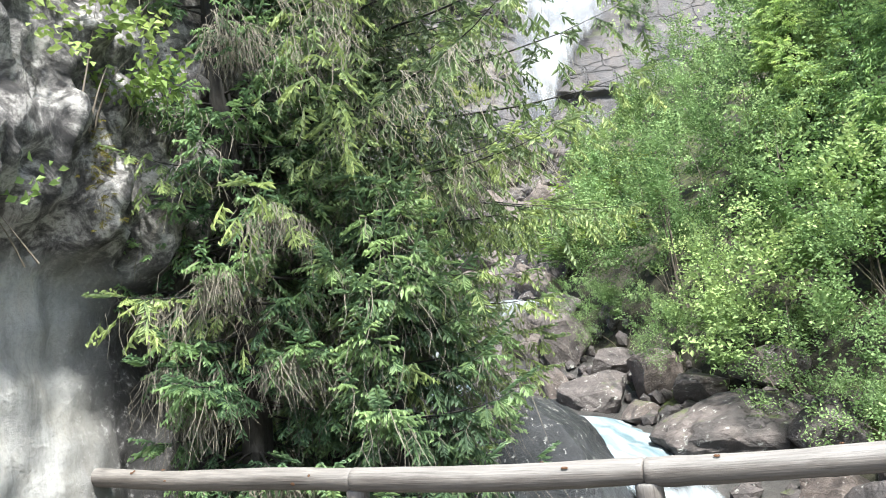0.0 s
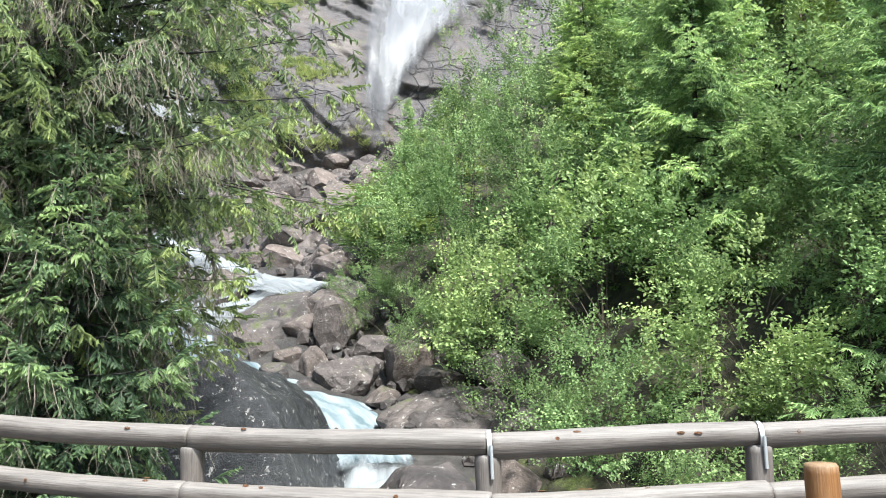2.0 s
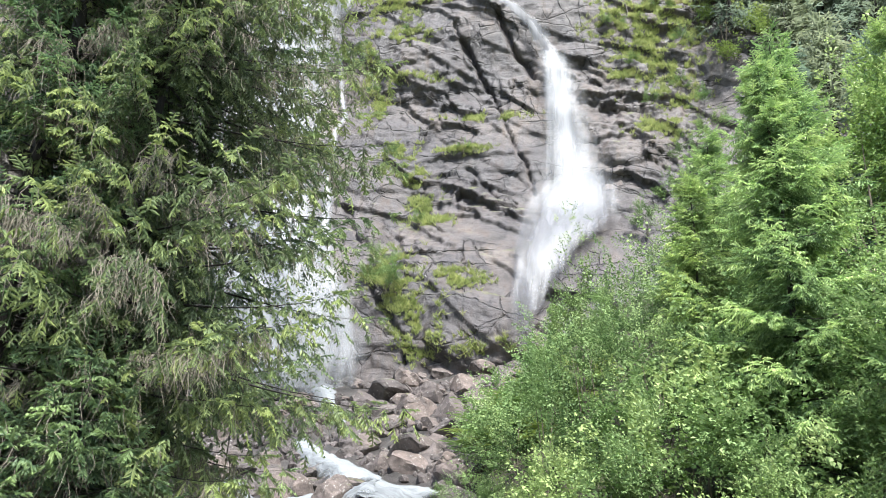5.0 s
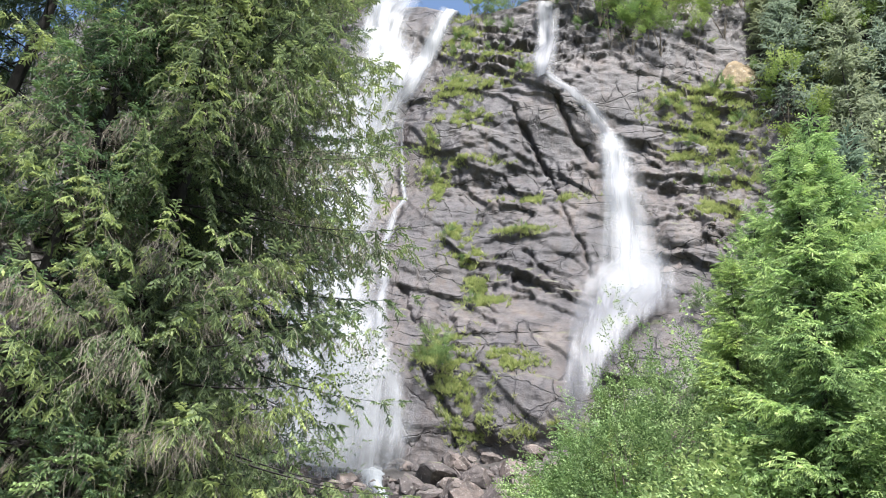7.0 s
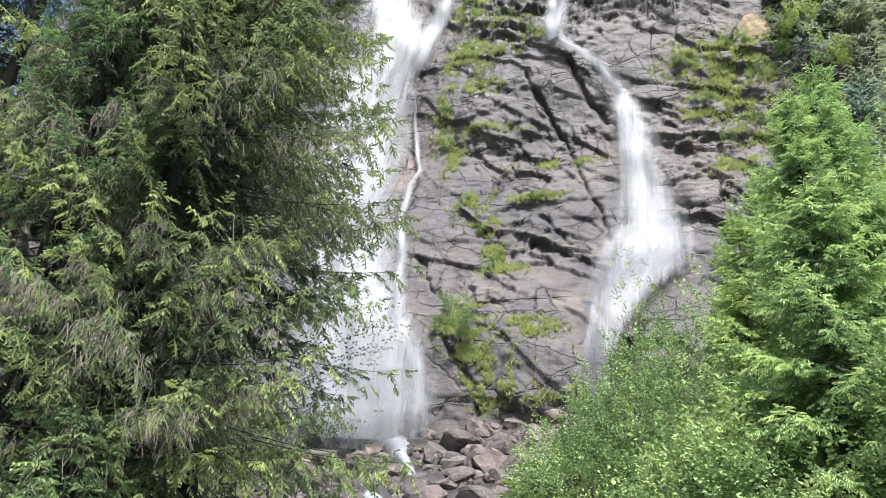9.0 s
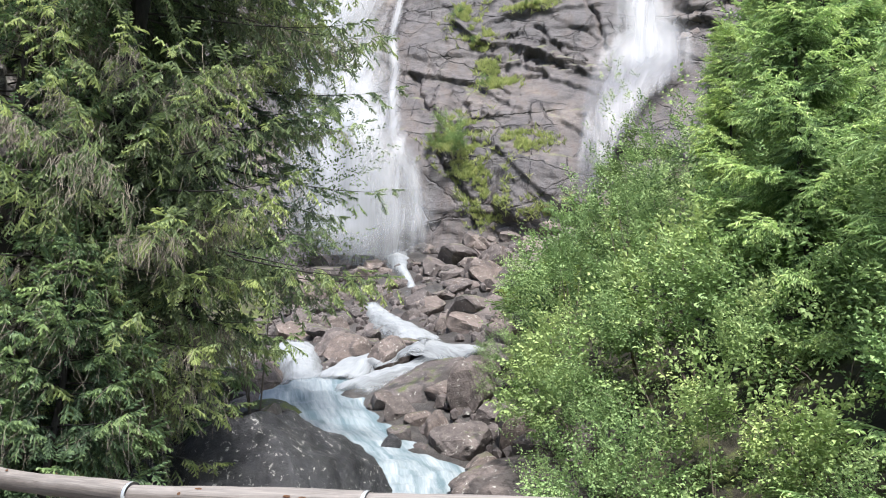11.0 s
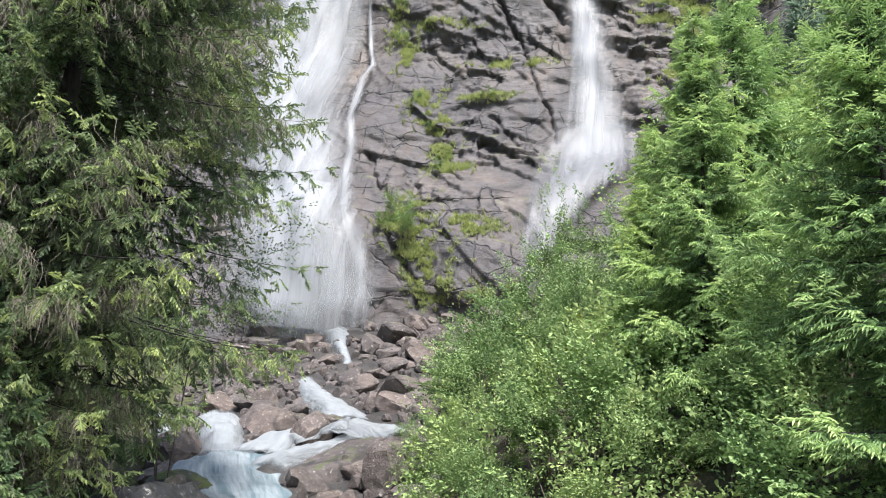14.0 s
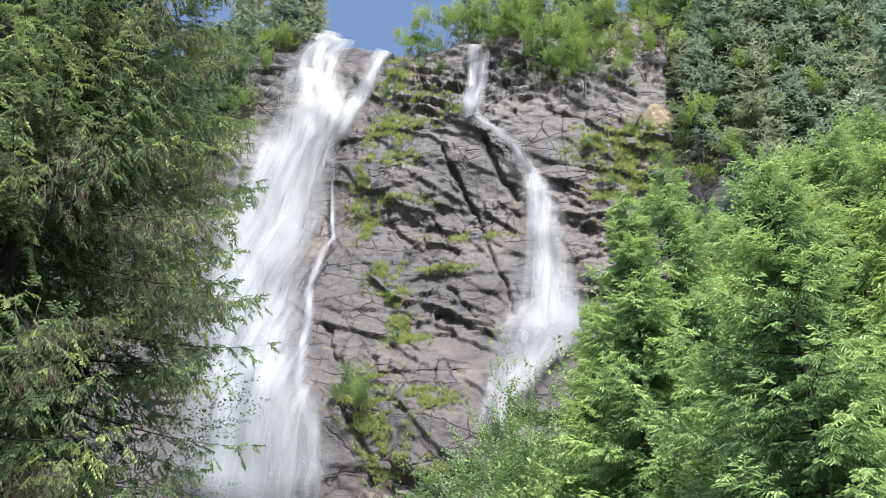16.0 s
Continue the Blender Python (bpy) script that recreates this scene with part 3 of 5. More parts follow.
for path, high, reach in (
        (((-19.4, 41.5), (-16.3, 41.4), (-12.5, 40.4), (-10.4, 41.0)), 0.55, 2.0),
        (((-9.2, 16.9), (-7.1, 17.1), (-4.2, 16.4)), 0.5, 1.6),
        (((-11.0, 29.5), (-8.0, 29.8)), 0.5, 0.7),
        (((-13.6, 18.0), (-11.0, 17.5), (-9.0, 17.9)), 0.5, 1.2),
        (((-17.5, 47.2), (-15.0, 46.6), (-13.0, 46.8)), 0.6, 1.2),
        (((0.5, 42.6), (3.5, 42.2), (7.0, 42.6)), 0.9, 1.5),
        (((1.5, 38.4), (4.0, 37.6), (6.5, 37.0)), 0.7, 1.2),
        (((1.0, 36.6), (3.0, 36.2)), 0.5, 0.8)):
    relief += ledge(path, jx, jz, high, reach)
for path, width, deep in (
        (((-10.9, 42.1), (-9.4, 39.1), (-7.8, 35.6), (-6.9, 33.2), (-6.0, 30.3), (-4.9, 27.9), (-4.3, 25.6)), 0.17, 0.6),
        (((-10.2, 40.6), (-8.6, 37.2), (-7.9, 35.8)), 0.3, 0.5),
        (((-7.3, 42.9), (-6.0, 39.2), (-4.7, 37.0)), 0.34, 0.9),
        (((-8.9, 28.2), (-7.3, 25.9), (-6.7, 25.1)), 0.25, 0.5),
        (((-16.6, 24.8), (-15.6, 22.8), (-14.5, 21.0)), 0.2, 0.6),
        (((-13.0, 17.4), (-11.8, 15.6), (-10.8, 14.3), (-10.7, 12.6)), 0.2, 0.6),
        (((-15.0, 37.4), (-14.4, 35.2)), 0.12, 0.4),
        (((-12.2, 36.4), (-10.9, 38.0)), 0.1, 0.3),
        (((-8.4, 34.0), (-6.2, 34.6), (-4.8, 33.4)), 0.12, 0.4)):
    relief += groove(path, jx, jz, 0.62 * width, 0.8 * deep)
for x0, z0, a, b, turn, high in ((-13.9, 22.2, 0.55, 1.8, 0.25, 0.5), (-11.9, 22.0, 0.5, 1.3, 0.2, 0.4), (-11.0, 21.6, 0.5, 1.3, 0.2, 0.4), (-13.0, 37.6, 3.4, 2.6, 0.0, 0.7), (-13.2, 47.9, 1.8, 0.9, -0.2, 0.7),
                                 (-7.0, 14.6, 2.8, 2.2, -0.3, 0.6), (-15.2, 16.2, 1.6, 3.2, 0.15, 0.6), (-1.8, 39.2, 2.4, 1.0, -0.1, 0.5), (1.5, 28.8, 1.7, 1.2, -0.3, 0.6), (3.6, 29.0, 1.0, 0.8, 0.0, 0.5)):
    relief += rib(jx, jz, x0, z0, a, b, turn, high)
over = np.maximum(0, gz - skyline(gx))
gzc = np.minimum(gz, skyline(gx) + 0.12 * over)
face_y = cliff_y(gx, gzc) - relief + over * 1.5
n, m = len(cx), len(cz)
i = (np.arange(m - 1)[:, None] * n + np.arange(n - 1)[None]).ravel()
cliff = tagged(new("cliff", mesh_np("cliff", np.stack([gx, face_y, gzc], -1).reshape(-1, 3), np.stack([i, i + 1, i + n + 1, i + n], 1), M_CLIFF, True)),
               "tall stepped grey-brown granite cliff with ledges", "cliff", kind="structure")


def on_cliff(x, z):
    """The cliff's y at a place."""
    a, b = np.clip(np.searchsorted(cx, x) - 1, 0, n - 2), np.clip(np.searchsorted(cz, z) - 1, 0, m - 2)
    s, t = (x - cx[a]) / (cx[a + 1] - cx[a]), (z - cz[b]) / (cz[b + 1] - cz[b])
    return (face_y[b, a] * (1 - s) + face_y[b, a + 1] * s) * (1 - t) + (face_y[b + 1, a] * (1 - s) + face_y[b + 1, a + 1] * s) * t


# ---------------------------------------------------------------- falling water


def fall_mesh(name, rows, material, stand=0.35, bulge=0.5, soft=0.45, strength=0.0, columns=28, step=0.4, fade=0.6):
    """A sheet of water down the cliff from rows of (z, x left, x right), standing off the rock."""
    rows = sorted(rows, reverse=True)
    zs = np.arange(rows[0][0], rows[-1][0], -step)
    rz = [-r[0] for r in rows]
    lx, rx = np.interp(-zs, rz, [r[1] for r in rows]), np.interp(-zs, rz, [r[2] for r in rows])
    u = np.linspace(0, 1, columns)
    x = lx[:, None] + (rx - lx)[:, None] * u
    wob = np.array([[0.25 * noise.noise(Vector((a * 1.1, b * 0.25, stand * 9))) for a in row] for row, b in zip(x, zs)])
    z = np.minimum(np.repeat(zs[:, None], columns, 1), skyline(x) + 0.25)
    base = np.array([[min(on_cliff(a, b), on_cliff(a, b + 0.7), on_cliff(a, b - 0.7)) for a in row] for row, b in zip(x, zs)])
    reach = max(1, int(1.2 / step))
    padded = np.pad(base, ((reach, reach), (0, 0)), mode="edge")
    base = sum(padded[k:k + len(zs)] for k in range(2 * reach + 1)) / (2 * reach + 1) - 0.1
    y = base - stand - bulge * np.sin(np.pi * u) ** 0.7 + wob
    x = x + 0.6 * wob
    edge = np.minimum(1, np.minimum(u, 1 - u) / soft)[None] * 0.75 - 0.5 + strength
    edge = edge + 0.0 * z
    edge[:2] -= 0.1
    tail = min(len(zs), int(3.0 / step))
    edge[-tail:] -= np.linspace(0, fade, tail)[:, None]
    uv = np.stack([x, z], -1).reshape(-1, 2)
    k = (np.arange(len(zs) - 1)[:, None] * columns + np.arange(columns - 1)[None]).ravel()
    return mesh_np(name, np.stack([x, y, z], -1).reshape(-1, 3), np.stack([k, k + 1, k + columns + 1, k + columns], 1), material, True, edge=edge.ravel(), uv=uv)


def waterfall(label, sheets):
    w = thing("waterfall", label, "waterfall")
    for name, rows, mat, kw in sheets:
        part(name, fall_mesh(name, rows, mat, **kw), w)
    return tagged(w, kind="structure")


left_rows = [(61.0, -27.4, -21.0), (57.6, -26.6, -21.2), (54, -25.8, -21.2), (51.6, -25.0, -20.8), (49.4, -24.4, -19.6), (47, -24.4, -19.2), (43.7, -26.6, -19.6), (39.7, -27.6, -19.2), (35, -27.2, -19.4),
             (30.6, -26.3, -18.8), (26, -25.3, -17.8), (21.7, -23.6, -16.0), (18, -21.8, -14.3), (14.7, -20.6, -12.8), (10.5, -19.6, -12.0)]
arm_rows = [(58.6, -18.9, -16.6), (53.7, -19.9, -17.6), (49.8, -21.2, -18.6), (46.7, -22.4, -18.7), (43, -23.5, -19.5)]
rib_rows = [(42.3, -20.2, -19.6), (35, -19.0, -18.4), (33.1, -18.4, -17.7), (31.7, -18.8, -18.0), (28.1, -18.6, -17.6), (24, -17.6, -16.4), (20.2, -16.6, -15.1), (15.4, -15.0, -13.1), (11.0, -14.2, -11.9)]
inner_rows = [(r[0], r[1] * 0.7 + r[2] * 0.3, r[1] * 0.2 + r[2] * 0.8) for r in left_rows]
wide_rows = [(r[0], r[1] - 1.4, r[2] + 1.2) for r in left_rows[3:]]
waterfall("broad white waterfall plunging down the granite cliff", [
    ("main_sheet", left_rows, M_FALL, dict(strength=0.26, soft=0.35, fade=0.35)),
    ("core_sheet", inner_rows, M_FALL, dict(stand=0.9, bulge=0.7, strength=0.16, fade=0.4)),
    ("side_arm", arm_rows, M_FALL, dict(stand=0.2, bulge=0.1, strength=0.26, columns=14)),
    ("side_rib", rib_rows, M_FALL, dict(stand=0.4, bulge=0.1, strength=0.06, columns=12, fade=0.3)),
    ("spray_veil", wide_rows, M_VEIL, dict(stand=1.8, bulge=0.9, strength=0.2, fade=0.2)),
    ("foot_spray", [(19.5, -22.5, -14.0), (16, -21.6, -12.6), (12.5, -20.5, -11.6), (9.6, -19.8, -11.4)], M_VEIL, dict(stand=2.6, bulge=0.8, strength=0.3, fade=0.95)),
])
top_rows = [(55.3, -9.95, -7.7), (50, -9.7, -7.4), (44.1, -9.4, -7.1)]
slide_rows = [(44.8, -9.0, -7.3), (43.9, -8.1, -6.6), (43.1, -7.0, -5.5), (42.1, -6.1, -4.6), (41.0, -5.2, -3.5), (39.8, -4.9, -3.1)]
second_rows = [(41.6, -5.6, -4.3), (38.6, -4.3, -2.5), (35.6, -4.0, -1.6), (30.3, -3.8, -0.6), (27.5, -3.7, -0.2), (25.6, -3.4, -0.1)]
hump_rows = [(26.9, -2.7, -0.4), (26.3, -3.8, 0.6), (25.2, -4.5, 1.2), (24.0, -5.0, 1.4), (22.8, -5.2, 1.2), (21.6, -5.1, 0.3), (20.0, -4.8, -1.3), (18.0, -4.8, -2.3), (15.5, -4.7, -3.0)]
strands = [[(26.9, -2.4, -1.2), (26.2, -3.4, -2.3), (25.2, -4.1, -3.2), (24.0, -4.6, -3.8), (22.0, -4.9, -4.2), (19.0, -4.9, -4.1), (16.0, -4.7, -3.9), (12.8, -4.6, -3.6)],
           [(26.9, -1.9, -0.7), (26.3, -0.9, 0.1), (25.4, -0.2, 0.7), (24.4, 0.2, 1.0), (23.4, 0.2, 0.9)],
           [(23.9, -3.7, -2.4), (22.0, -3.9, -3.0), (19.5, -4.2, -3.4), (17.0, -4.4, -3.5), (14.0, -4.4, -3.5)],
           [(23.8, -0.6, 0.7), (22.6, -1.4, -0.1), (21.0, -2.2, -1.2), (19.2, -2.9, -2.0), (17.2, -3.4, -2.7), (15.0, -3.8, -3.1)],
           [(24.3, -2.4, -0.9), (23.2, -2.9, -1.9), (21.6, -3.3, -2.5), (19.8, -3.5, -2.8)]]
waterfall("slender white waterfall in steps over granite ledges", [
    ("upper_sheet", top_rows, M_SLENDER, dict(stand=0.5, bulge=0.2, strength=0.3, columns=14, fade=0.15)),
    ("slide", slide_rows, M_SLENDER, dict(stand=0.5, bulge=0.1, strength=0.25, columns=12, step=0.2, fade=0.0)),
    ("lower_sheet", second_rows, M_SLENDER, dict(strength=0.14, soft=0.45, columns=22, fade=0.3)),
    ("hump", hump_rows, M_SLENDER, dict(stand=0.45, bulge=0.2, strength=0.18, soft=0.3, columns=24, step=0.25, fade=0.4)),
    ("fan_veil", [(r[0], r[1] - 0.5, r[2] + 0.7) for r in second_rows[1:4] + hump_rows[2:6]], M_VEIL, dict(stand=0.8, bulge=0.2, strength=0.2, columns=18)),
] + [("strand", rows, M_SLENDER, dict(stand=0.65, bulge=0.1, strength=0.26, soft=1.0, columns=14, step=0.25, fade=0.3)) for rows in [[(z, a - 0.35, b + 0.35) for z, a, b in r] for r in strands]])

# ---------------------------------------------------------------- boulders


def boulder_mesh(name, material, seed, detail=4, cuts=14, rough=0.1, sharp=0.97):
    """A worn granite block: a ball cut by planes, with dents and grain."""
    r = np.random.default_rng(seed)
    bm = bmesh.new()
    bmesh.ops.create_icosphere(bm, subdivisions=detail, radius=1.0)
    v = np.array([p.co[:] for p in bm.verts])
    f = np.array([[q.index for q in t.verts] for t in bm.faces])
    bm.free()
    for _ in range(cuts):
        d = r.normal(size=3)
        d /= np.linalg.norm(d)
        depth = r.uniform(0.5, 0.85)
        s = v @ d
        v -= np.maximum(0, s - depth)[:, None] * d * sharp
    for p in v:
        q = Vector(p * 1.3 + seed)
        p *= 1 + rough * noise.fractal(q, 1.0, 2.0, 4) + 0.35 * rough * noise.fractal(q * 4, 1.0, 2.0, 3)
    return mesh_np(name, v, f, material, False)


def boulder(label, mesh, at, size, turn=0.0, group="", tip=0.0):
    b = thing("boulder", label, "boulder", at, group, mesh)
    b.scale = size
    b.rotation_euler = (radians(tip), radians(tip * 0.5), radians(turn))
    return b


def cut_boulder(name, material, planes, radii, seed, rough=0.06):
    """A great block worn down to the planes (point, normal), given in metres from its middle."""
    bm = bmesh.new()
    bmesh.ops.create_icosphere(bm, subdivisions=6, radius=1.0)
    v = np.array([p.co[:] for p in bm.verts]) * radii
    f = np.array([[q.index for q in t.verts] for t in bm.faces])
    bm.free()
    for point, d in planes:
        d = np.array(d, float) / np.linalg.norm(d)
        v -= np.maximum(0, (v - np.array(point)) @ d)[:, None] * d * 0.93
    for p in v:
        q = Vector(p * 0.6 + seed)
        p *= 1 + rough * noise.fractal(q, 1.0, 2.0, 5) + 0.3 * rough * noise.fractal(q * 5, 1.0, 2.0, 4)
    return mesh_np(name, v, f, material, True)


def flow(rows):
    """Rows of a stream (x, y, height over the bed, half width) as places."""
    return [(x, y, float(ground_z(x, y)) + h, w) for x, y, h, w in rows]


rapid_rows = flow([(-8.6, 21.9, 0.3, 1.5), (-7.9, 20.9, 0.32, 2.2), (-6.8, 19.6, 0.36, 2.6), (-5.6, 18.4, 0.36, 2.6), (-4.4, 17.3, 0.36, 2.2), (-3.2, 16.1, 0.34, 1.7), (-2.4, 14.9, 0.35, 1.15), (-1.8, 13.8, 0.4, 0.9), (-1.55, 13.0, 0.4, 0.8)])
chute_rows = flow([(-1.6, 13.3, 0.4, 0.75), (-1.5, 12.4, 0.4, 0.65), (-1.35, 11.3, 0.4, 0.6), (-1.1, 10.2, 0.45, 0.65), (-0.7, 9.0, 0.4, 0.8), (0.0, 7.2, 0.4, 1.1), (0.5, 5.4, 0.35, 1.3), (0.6, 3.0, -2.3, 1.3)])
upper_rows = flow([(-15.0, 39.8, 0.4, 1.2), (-13.4, 37.0, 0.4, 0.4), (-11.7, 34.6, 0.35, 0.32), (-11.6, 33.6, 0.1, 0.35)])
middle_rows = flow([(-12.8, 32.6, 0.3, 0.5), (-11.4, 30.8, 0.4, 0.7), (-9.9, 29.0, 0.45, 0.9), (-8.2, 27.2, 0.45, 1.1), (-7.0, 25.4, 0.45, 1.4)])
pool_rows = flow([(-3.2, 23.2, 0.4, 1.2), (-4.6, 24.2, 0.5, 1.8), (-6.3, 24.9, 0.55, 2.0), (-7.8, 24.2, 0.5, 1.5), (-8.6, 23.2, 0.5, 0.95), (-8.5, 22.2, 0.42, 1.1), (-8.2, 21.2, 0.36, 1.4)])
front_rows = flow([(-5.6, 24.0, 0.5, 0.8), (-6.3, 23.0, 0.45, 0.75), (-7.0, 22.0, 0.42, 0.8), (-7.6, 21.0, 0.38, 1.0), (-7.7, 20.3, 0.34, 1.0)])
left_cascade = flow([(-12.8, 26.2, 0.5, 1.0), (-11.4, 24.4, 0.5, 0.9), (-10.2, 22.8, 0.5, 0.75), (-9.3, 21.4, 0.4, 0.9), (-8.8, 20.8, 0.33, 1.0)])
outer_cascade = flow([(-15.0, 25.6, 0.4, 0.7), (-13.7, 24.4, 0.45, 0.6), (-12.2, 22.8, 0.4, 0.5), (-10.6, 21.2, 0.33, 0.6)])
wet = np.array([r for rows in (rapid_rows, upper_rows, middle_rows, pool_rows, front_rows, left_cascade, outer_cascade, chute_rows[:5]) for a, b in zip(rows, rows[1:]) for r in (a, tuple((np.array(a) + b) / 2), b)])


def in_water(x, y, more):
    return bool((np.hypot(wet[:, 0] - x, wet[:, 1] - y) < wet[:, 3] * 0.8 + more).any())


boulder("huge wet dark boulder with pale lichen beside the stream", cut_boulder("boulder", M_DARK, [
    ((0.9, 0, 2.25), (0.64, -0.05, 0.77)), ((1.75, 0, 1.5), (0.93, -0.1, 0.36)), ((0.2, 0, 2.4), (-0.4, -0.1, 0.91)), ((-1.2, 0, 1.6), (-0.6, 0.1, 0.8)),
    ((0.8, -1.25, 1.8), (0.12, -0.88, 0.46)), ((-1.0, -1.45, 1.0), (-0.3, -0.92, 0.25)), ((0, 1.5, 1.6), (0, 0.7, 0.7))], (3.3, 2.5, 2.7), 3), (-4.55, 12.0, -0.55), (1, 1, 1))
boulder("mossy grey boulder beside the stream", boulder_mesh("boulder", M_MOSSY, 5, 4, 9), (-8.3, 18.1, 1.55), (1.25, 1.0, 0.85), 60)
boulder("mossy grey boulder under the spruce", boulder_mesh("boulder", M_MOSSY, 15, 4, 9), (-6.1, 14.6, 0.95), (1.2, 1.05, 1.25), 130)
boulder("grey boulder between two cascades", boulder_mesh("boulder", M_BOULDER, 17, 4, 9), (-10.9, 21.7, 2.95), (1.2, 1.0, 0.85), 20)
boulder("broad brown granite boulder at the water's edge", boulder_mesh("boulder", M_BOULDER, 8, 5, 10), (-0.3, 15.0, 0.1), (1.75, 1.3, 1.05), 10)
boulder("rounded pink granite boulder", boulder_mesh("boulder", M_BOULDER, 11, 4, 7, 0.1), (-2.75, 17.9, 1.4), (0.85, 0.7, 0.58), 15)
boulder("large sloping brown granite slab in the stream", cut_boulder("boulder", M_BOULDER, [((0, 0, 0.62), (-0.18, -0.42, 0.89)), ((1.3, 0, 0.4), (0.8, -0.2, 0.3)), ((0.6, -1.5, 0), (0.3, -0.9, 0.3)), ((-1.4, -0.6, 0), (-0.6, -0.5, 0.6)), ((0, 1.3, 0.6), (0.1, 0.8, 0.6))], (2.3, 2.2, 1.5), 21), (-5.7, 21.9, 2.72), (1, 1, 1))
boulder("upright grey boulder dividing the cascade", boulder_mesh("boulder", M_BOULDER, 27, 4, 9), (-7.45, 23.5, 3.85), (0.8, 0.7, 0.95), 70)
boulder("flat grey block on the upright boulder", boulder_mesh("boulder", M_BOULDER, 28, 3, 11), (-7.5, 24.5, 4.6), (0.7, 0.5, 0.3), 20)
boulder("small dark rock breaking the rapid", boulder_mesh("boulder", M_DARK, 31, 3, 6), (-4.35, 17.3, 1.3), (0.36, 0.3, 0.3), 70)
stone_kinds = [boulder_mesh("boulder", M_BOULDER, 40 + k, 3, 15, 0.08) for k in range(7)]
heap = "boulders of the talus"
for (x, y, s) in ((-5.9, 20.2, 0.5), (-5.2, 19.6, 0.6), (-4.5, 19.2, 0.5), (-4.6, 18.4, 0.4), (-3.7, 18.7, 0.6), (-3.7, 17.7, 0.35), (-4.3, 20.6, 0.7), (-3.4, 20.3, 1.05), (-4.9, 21.2, 0.6), (-2.2, 19.3, 0.8), (-1.4, 18.2, 0.8), (-0.6, 17.0, 0.7), (0.5, 16.2, 0.8), (-1.9, 17.0, 0.45), (-3.9, 18.9, 0.45), (-9.5, 19.2, 0.6), (-8.9, 20.3, 0.4), (-10.4, 19.9, 0.7),
                  (-4.0, 22.3, 0.7), (-3.4, 23.4, 0.8), (-9.6, 24.4, 0.9), (-11.8, 21.4, 0.8), (-12.3, 24.0, 0.7), (-10.6, 25.6, 1.0), (-4.9, 27.4, 0.9), (-3.6, 26.4, 0.9), (0.6, 9.6, 0.8), (1.3, 8.2, 0.9), (-2.6, 8.6, 0.8), (0.6, 12.4, 0.7), (1.0, 13.4, 0.8), (0.1, 11.4, 0.55), (0.7, 10.8, 0.5)):
    boulder("angular brown granite boulder in the stream", stone_kinds[rng.integers(7)], (x, y, float(ground_z(x, y)) + 0.3 * s), tuple(s * rng.uniform(0.75, 1.25, 3) * (1, 1, 0.8)), rng.uniform(0, 360), heap, rng.uniform(-15, 15))
made = 0
while made < 300:
    y = rng.uniform(24.5, 43)
    low, high = np.interp(y, BANK_Y, LEFT_X) + 2, np.interp(y, BANK_Y, RIGHT_X) + 0.6
    x = high - (high - low) * rng.uniform(0, 1) ** 1.3
    s = min(rng.lognormal(-0.45, 0.45), 1.5) * (0.85 if y > 33 else 1.0)
    if in_water(x, y, 0.5 * s):
        continue
    made += 1
    boulder("angular grey-brown granite boulder on the talus", stone_kinds[rng.integers(7)], (x, y, float(ground_z(x, y)) + 0.15 * s), tuple(s * rng.uniform(0.7, 1.3, 3) * (1, 1, 0.75)), rng.uniform(0, 360), heap, rng.uniform(-25, 25))

lots = []
pebble = [boulder_mesh("pebble", M_BOULDER, 90 + k, 1, 8, 0.08) for k in range(5)]
shapes = []
for me in pebble:
    co = np.zeros(len(me.vertices) * 3, np.float32)
    me.vertices.foreach_get("co", co)
    shapes.append((co.reshape(-1, 3).copy(), np.array([p.vertices[:] for p in me.polygons])))
for _ in range(1500):
    y = rng.uniform(8, 43)
    low, high = np.interp(y, BANK_Y, LEFT_X), np.interp(y, BANK_Y, RIGHT_X) + 0.8
    x = rng.uniform(low, high)
    if in_water(x, y, 0.1):
        continue
    v, f = shapes[rng.integers(5)]
    w = rng.uniform(0, 6.283)
    turn = np.array([(math.cos(w), -math.sin(w), 0), (math.sin(w), math.cos(w), 0), (0, 0, 1)])
    s = rng.uniform(0.12, 0.36) * (0.7 if y < 20 else 1.0)
    lots.append(((v * s * rng.uniform(0.7, 1.3, 3)) @ turn.T + (x, y, float(ground_z(x, y)) + 0.12), f))
tagged(new("rubble", mesh_np("rubble", *join(lots), M_BOULDER)), "loose grey-brown granite rubble between the boulders", "rubble", kind="stuff")
boulder("block of ochre rock on a ledge of the cliff", boulder_mesh("boulder", M_OCHRE, 61, 4, 10), (6.3, float(on_cliff(6.3, 44.8)), 44.8), (1.6, 0.9, 1.7), 20)
boulder("grey stone behind the fence", boulder_mesh("boulder", M_BOULDER, 63, 4, 10), (-0.5, 5.5, 0.15), (0.75, 0.6, 0.62), 40)

# ---------------------------------------------------------------- stream


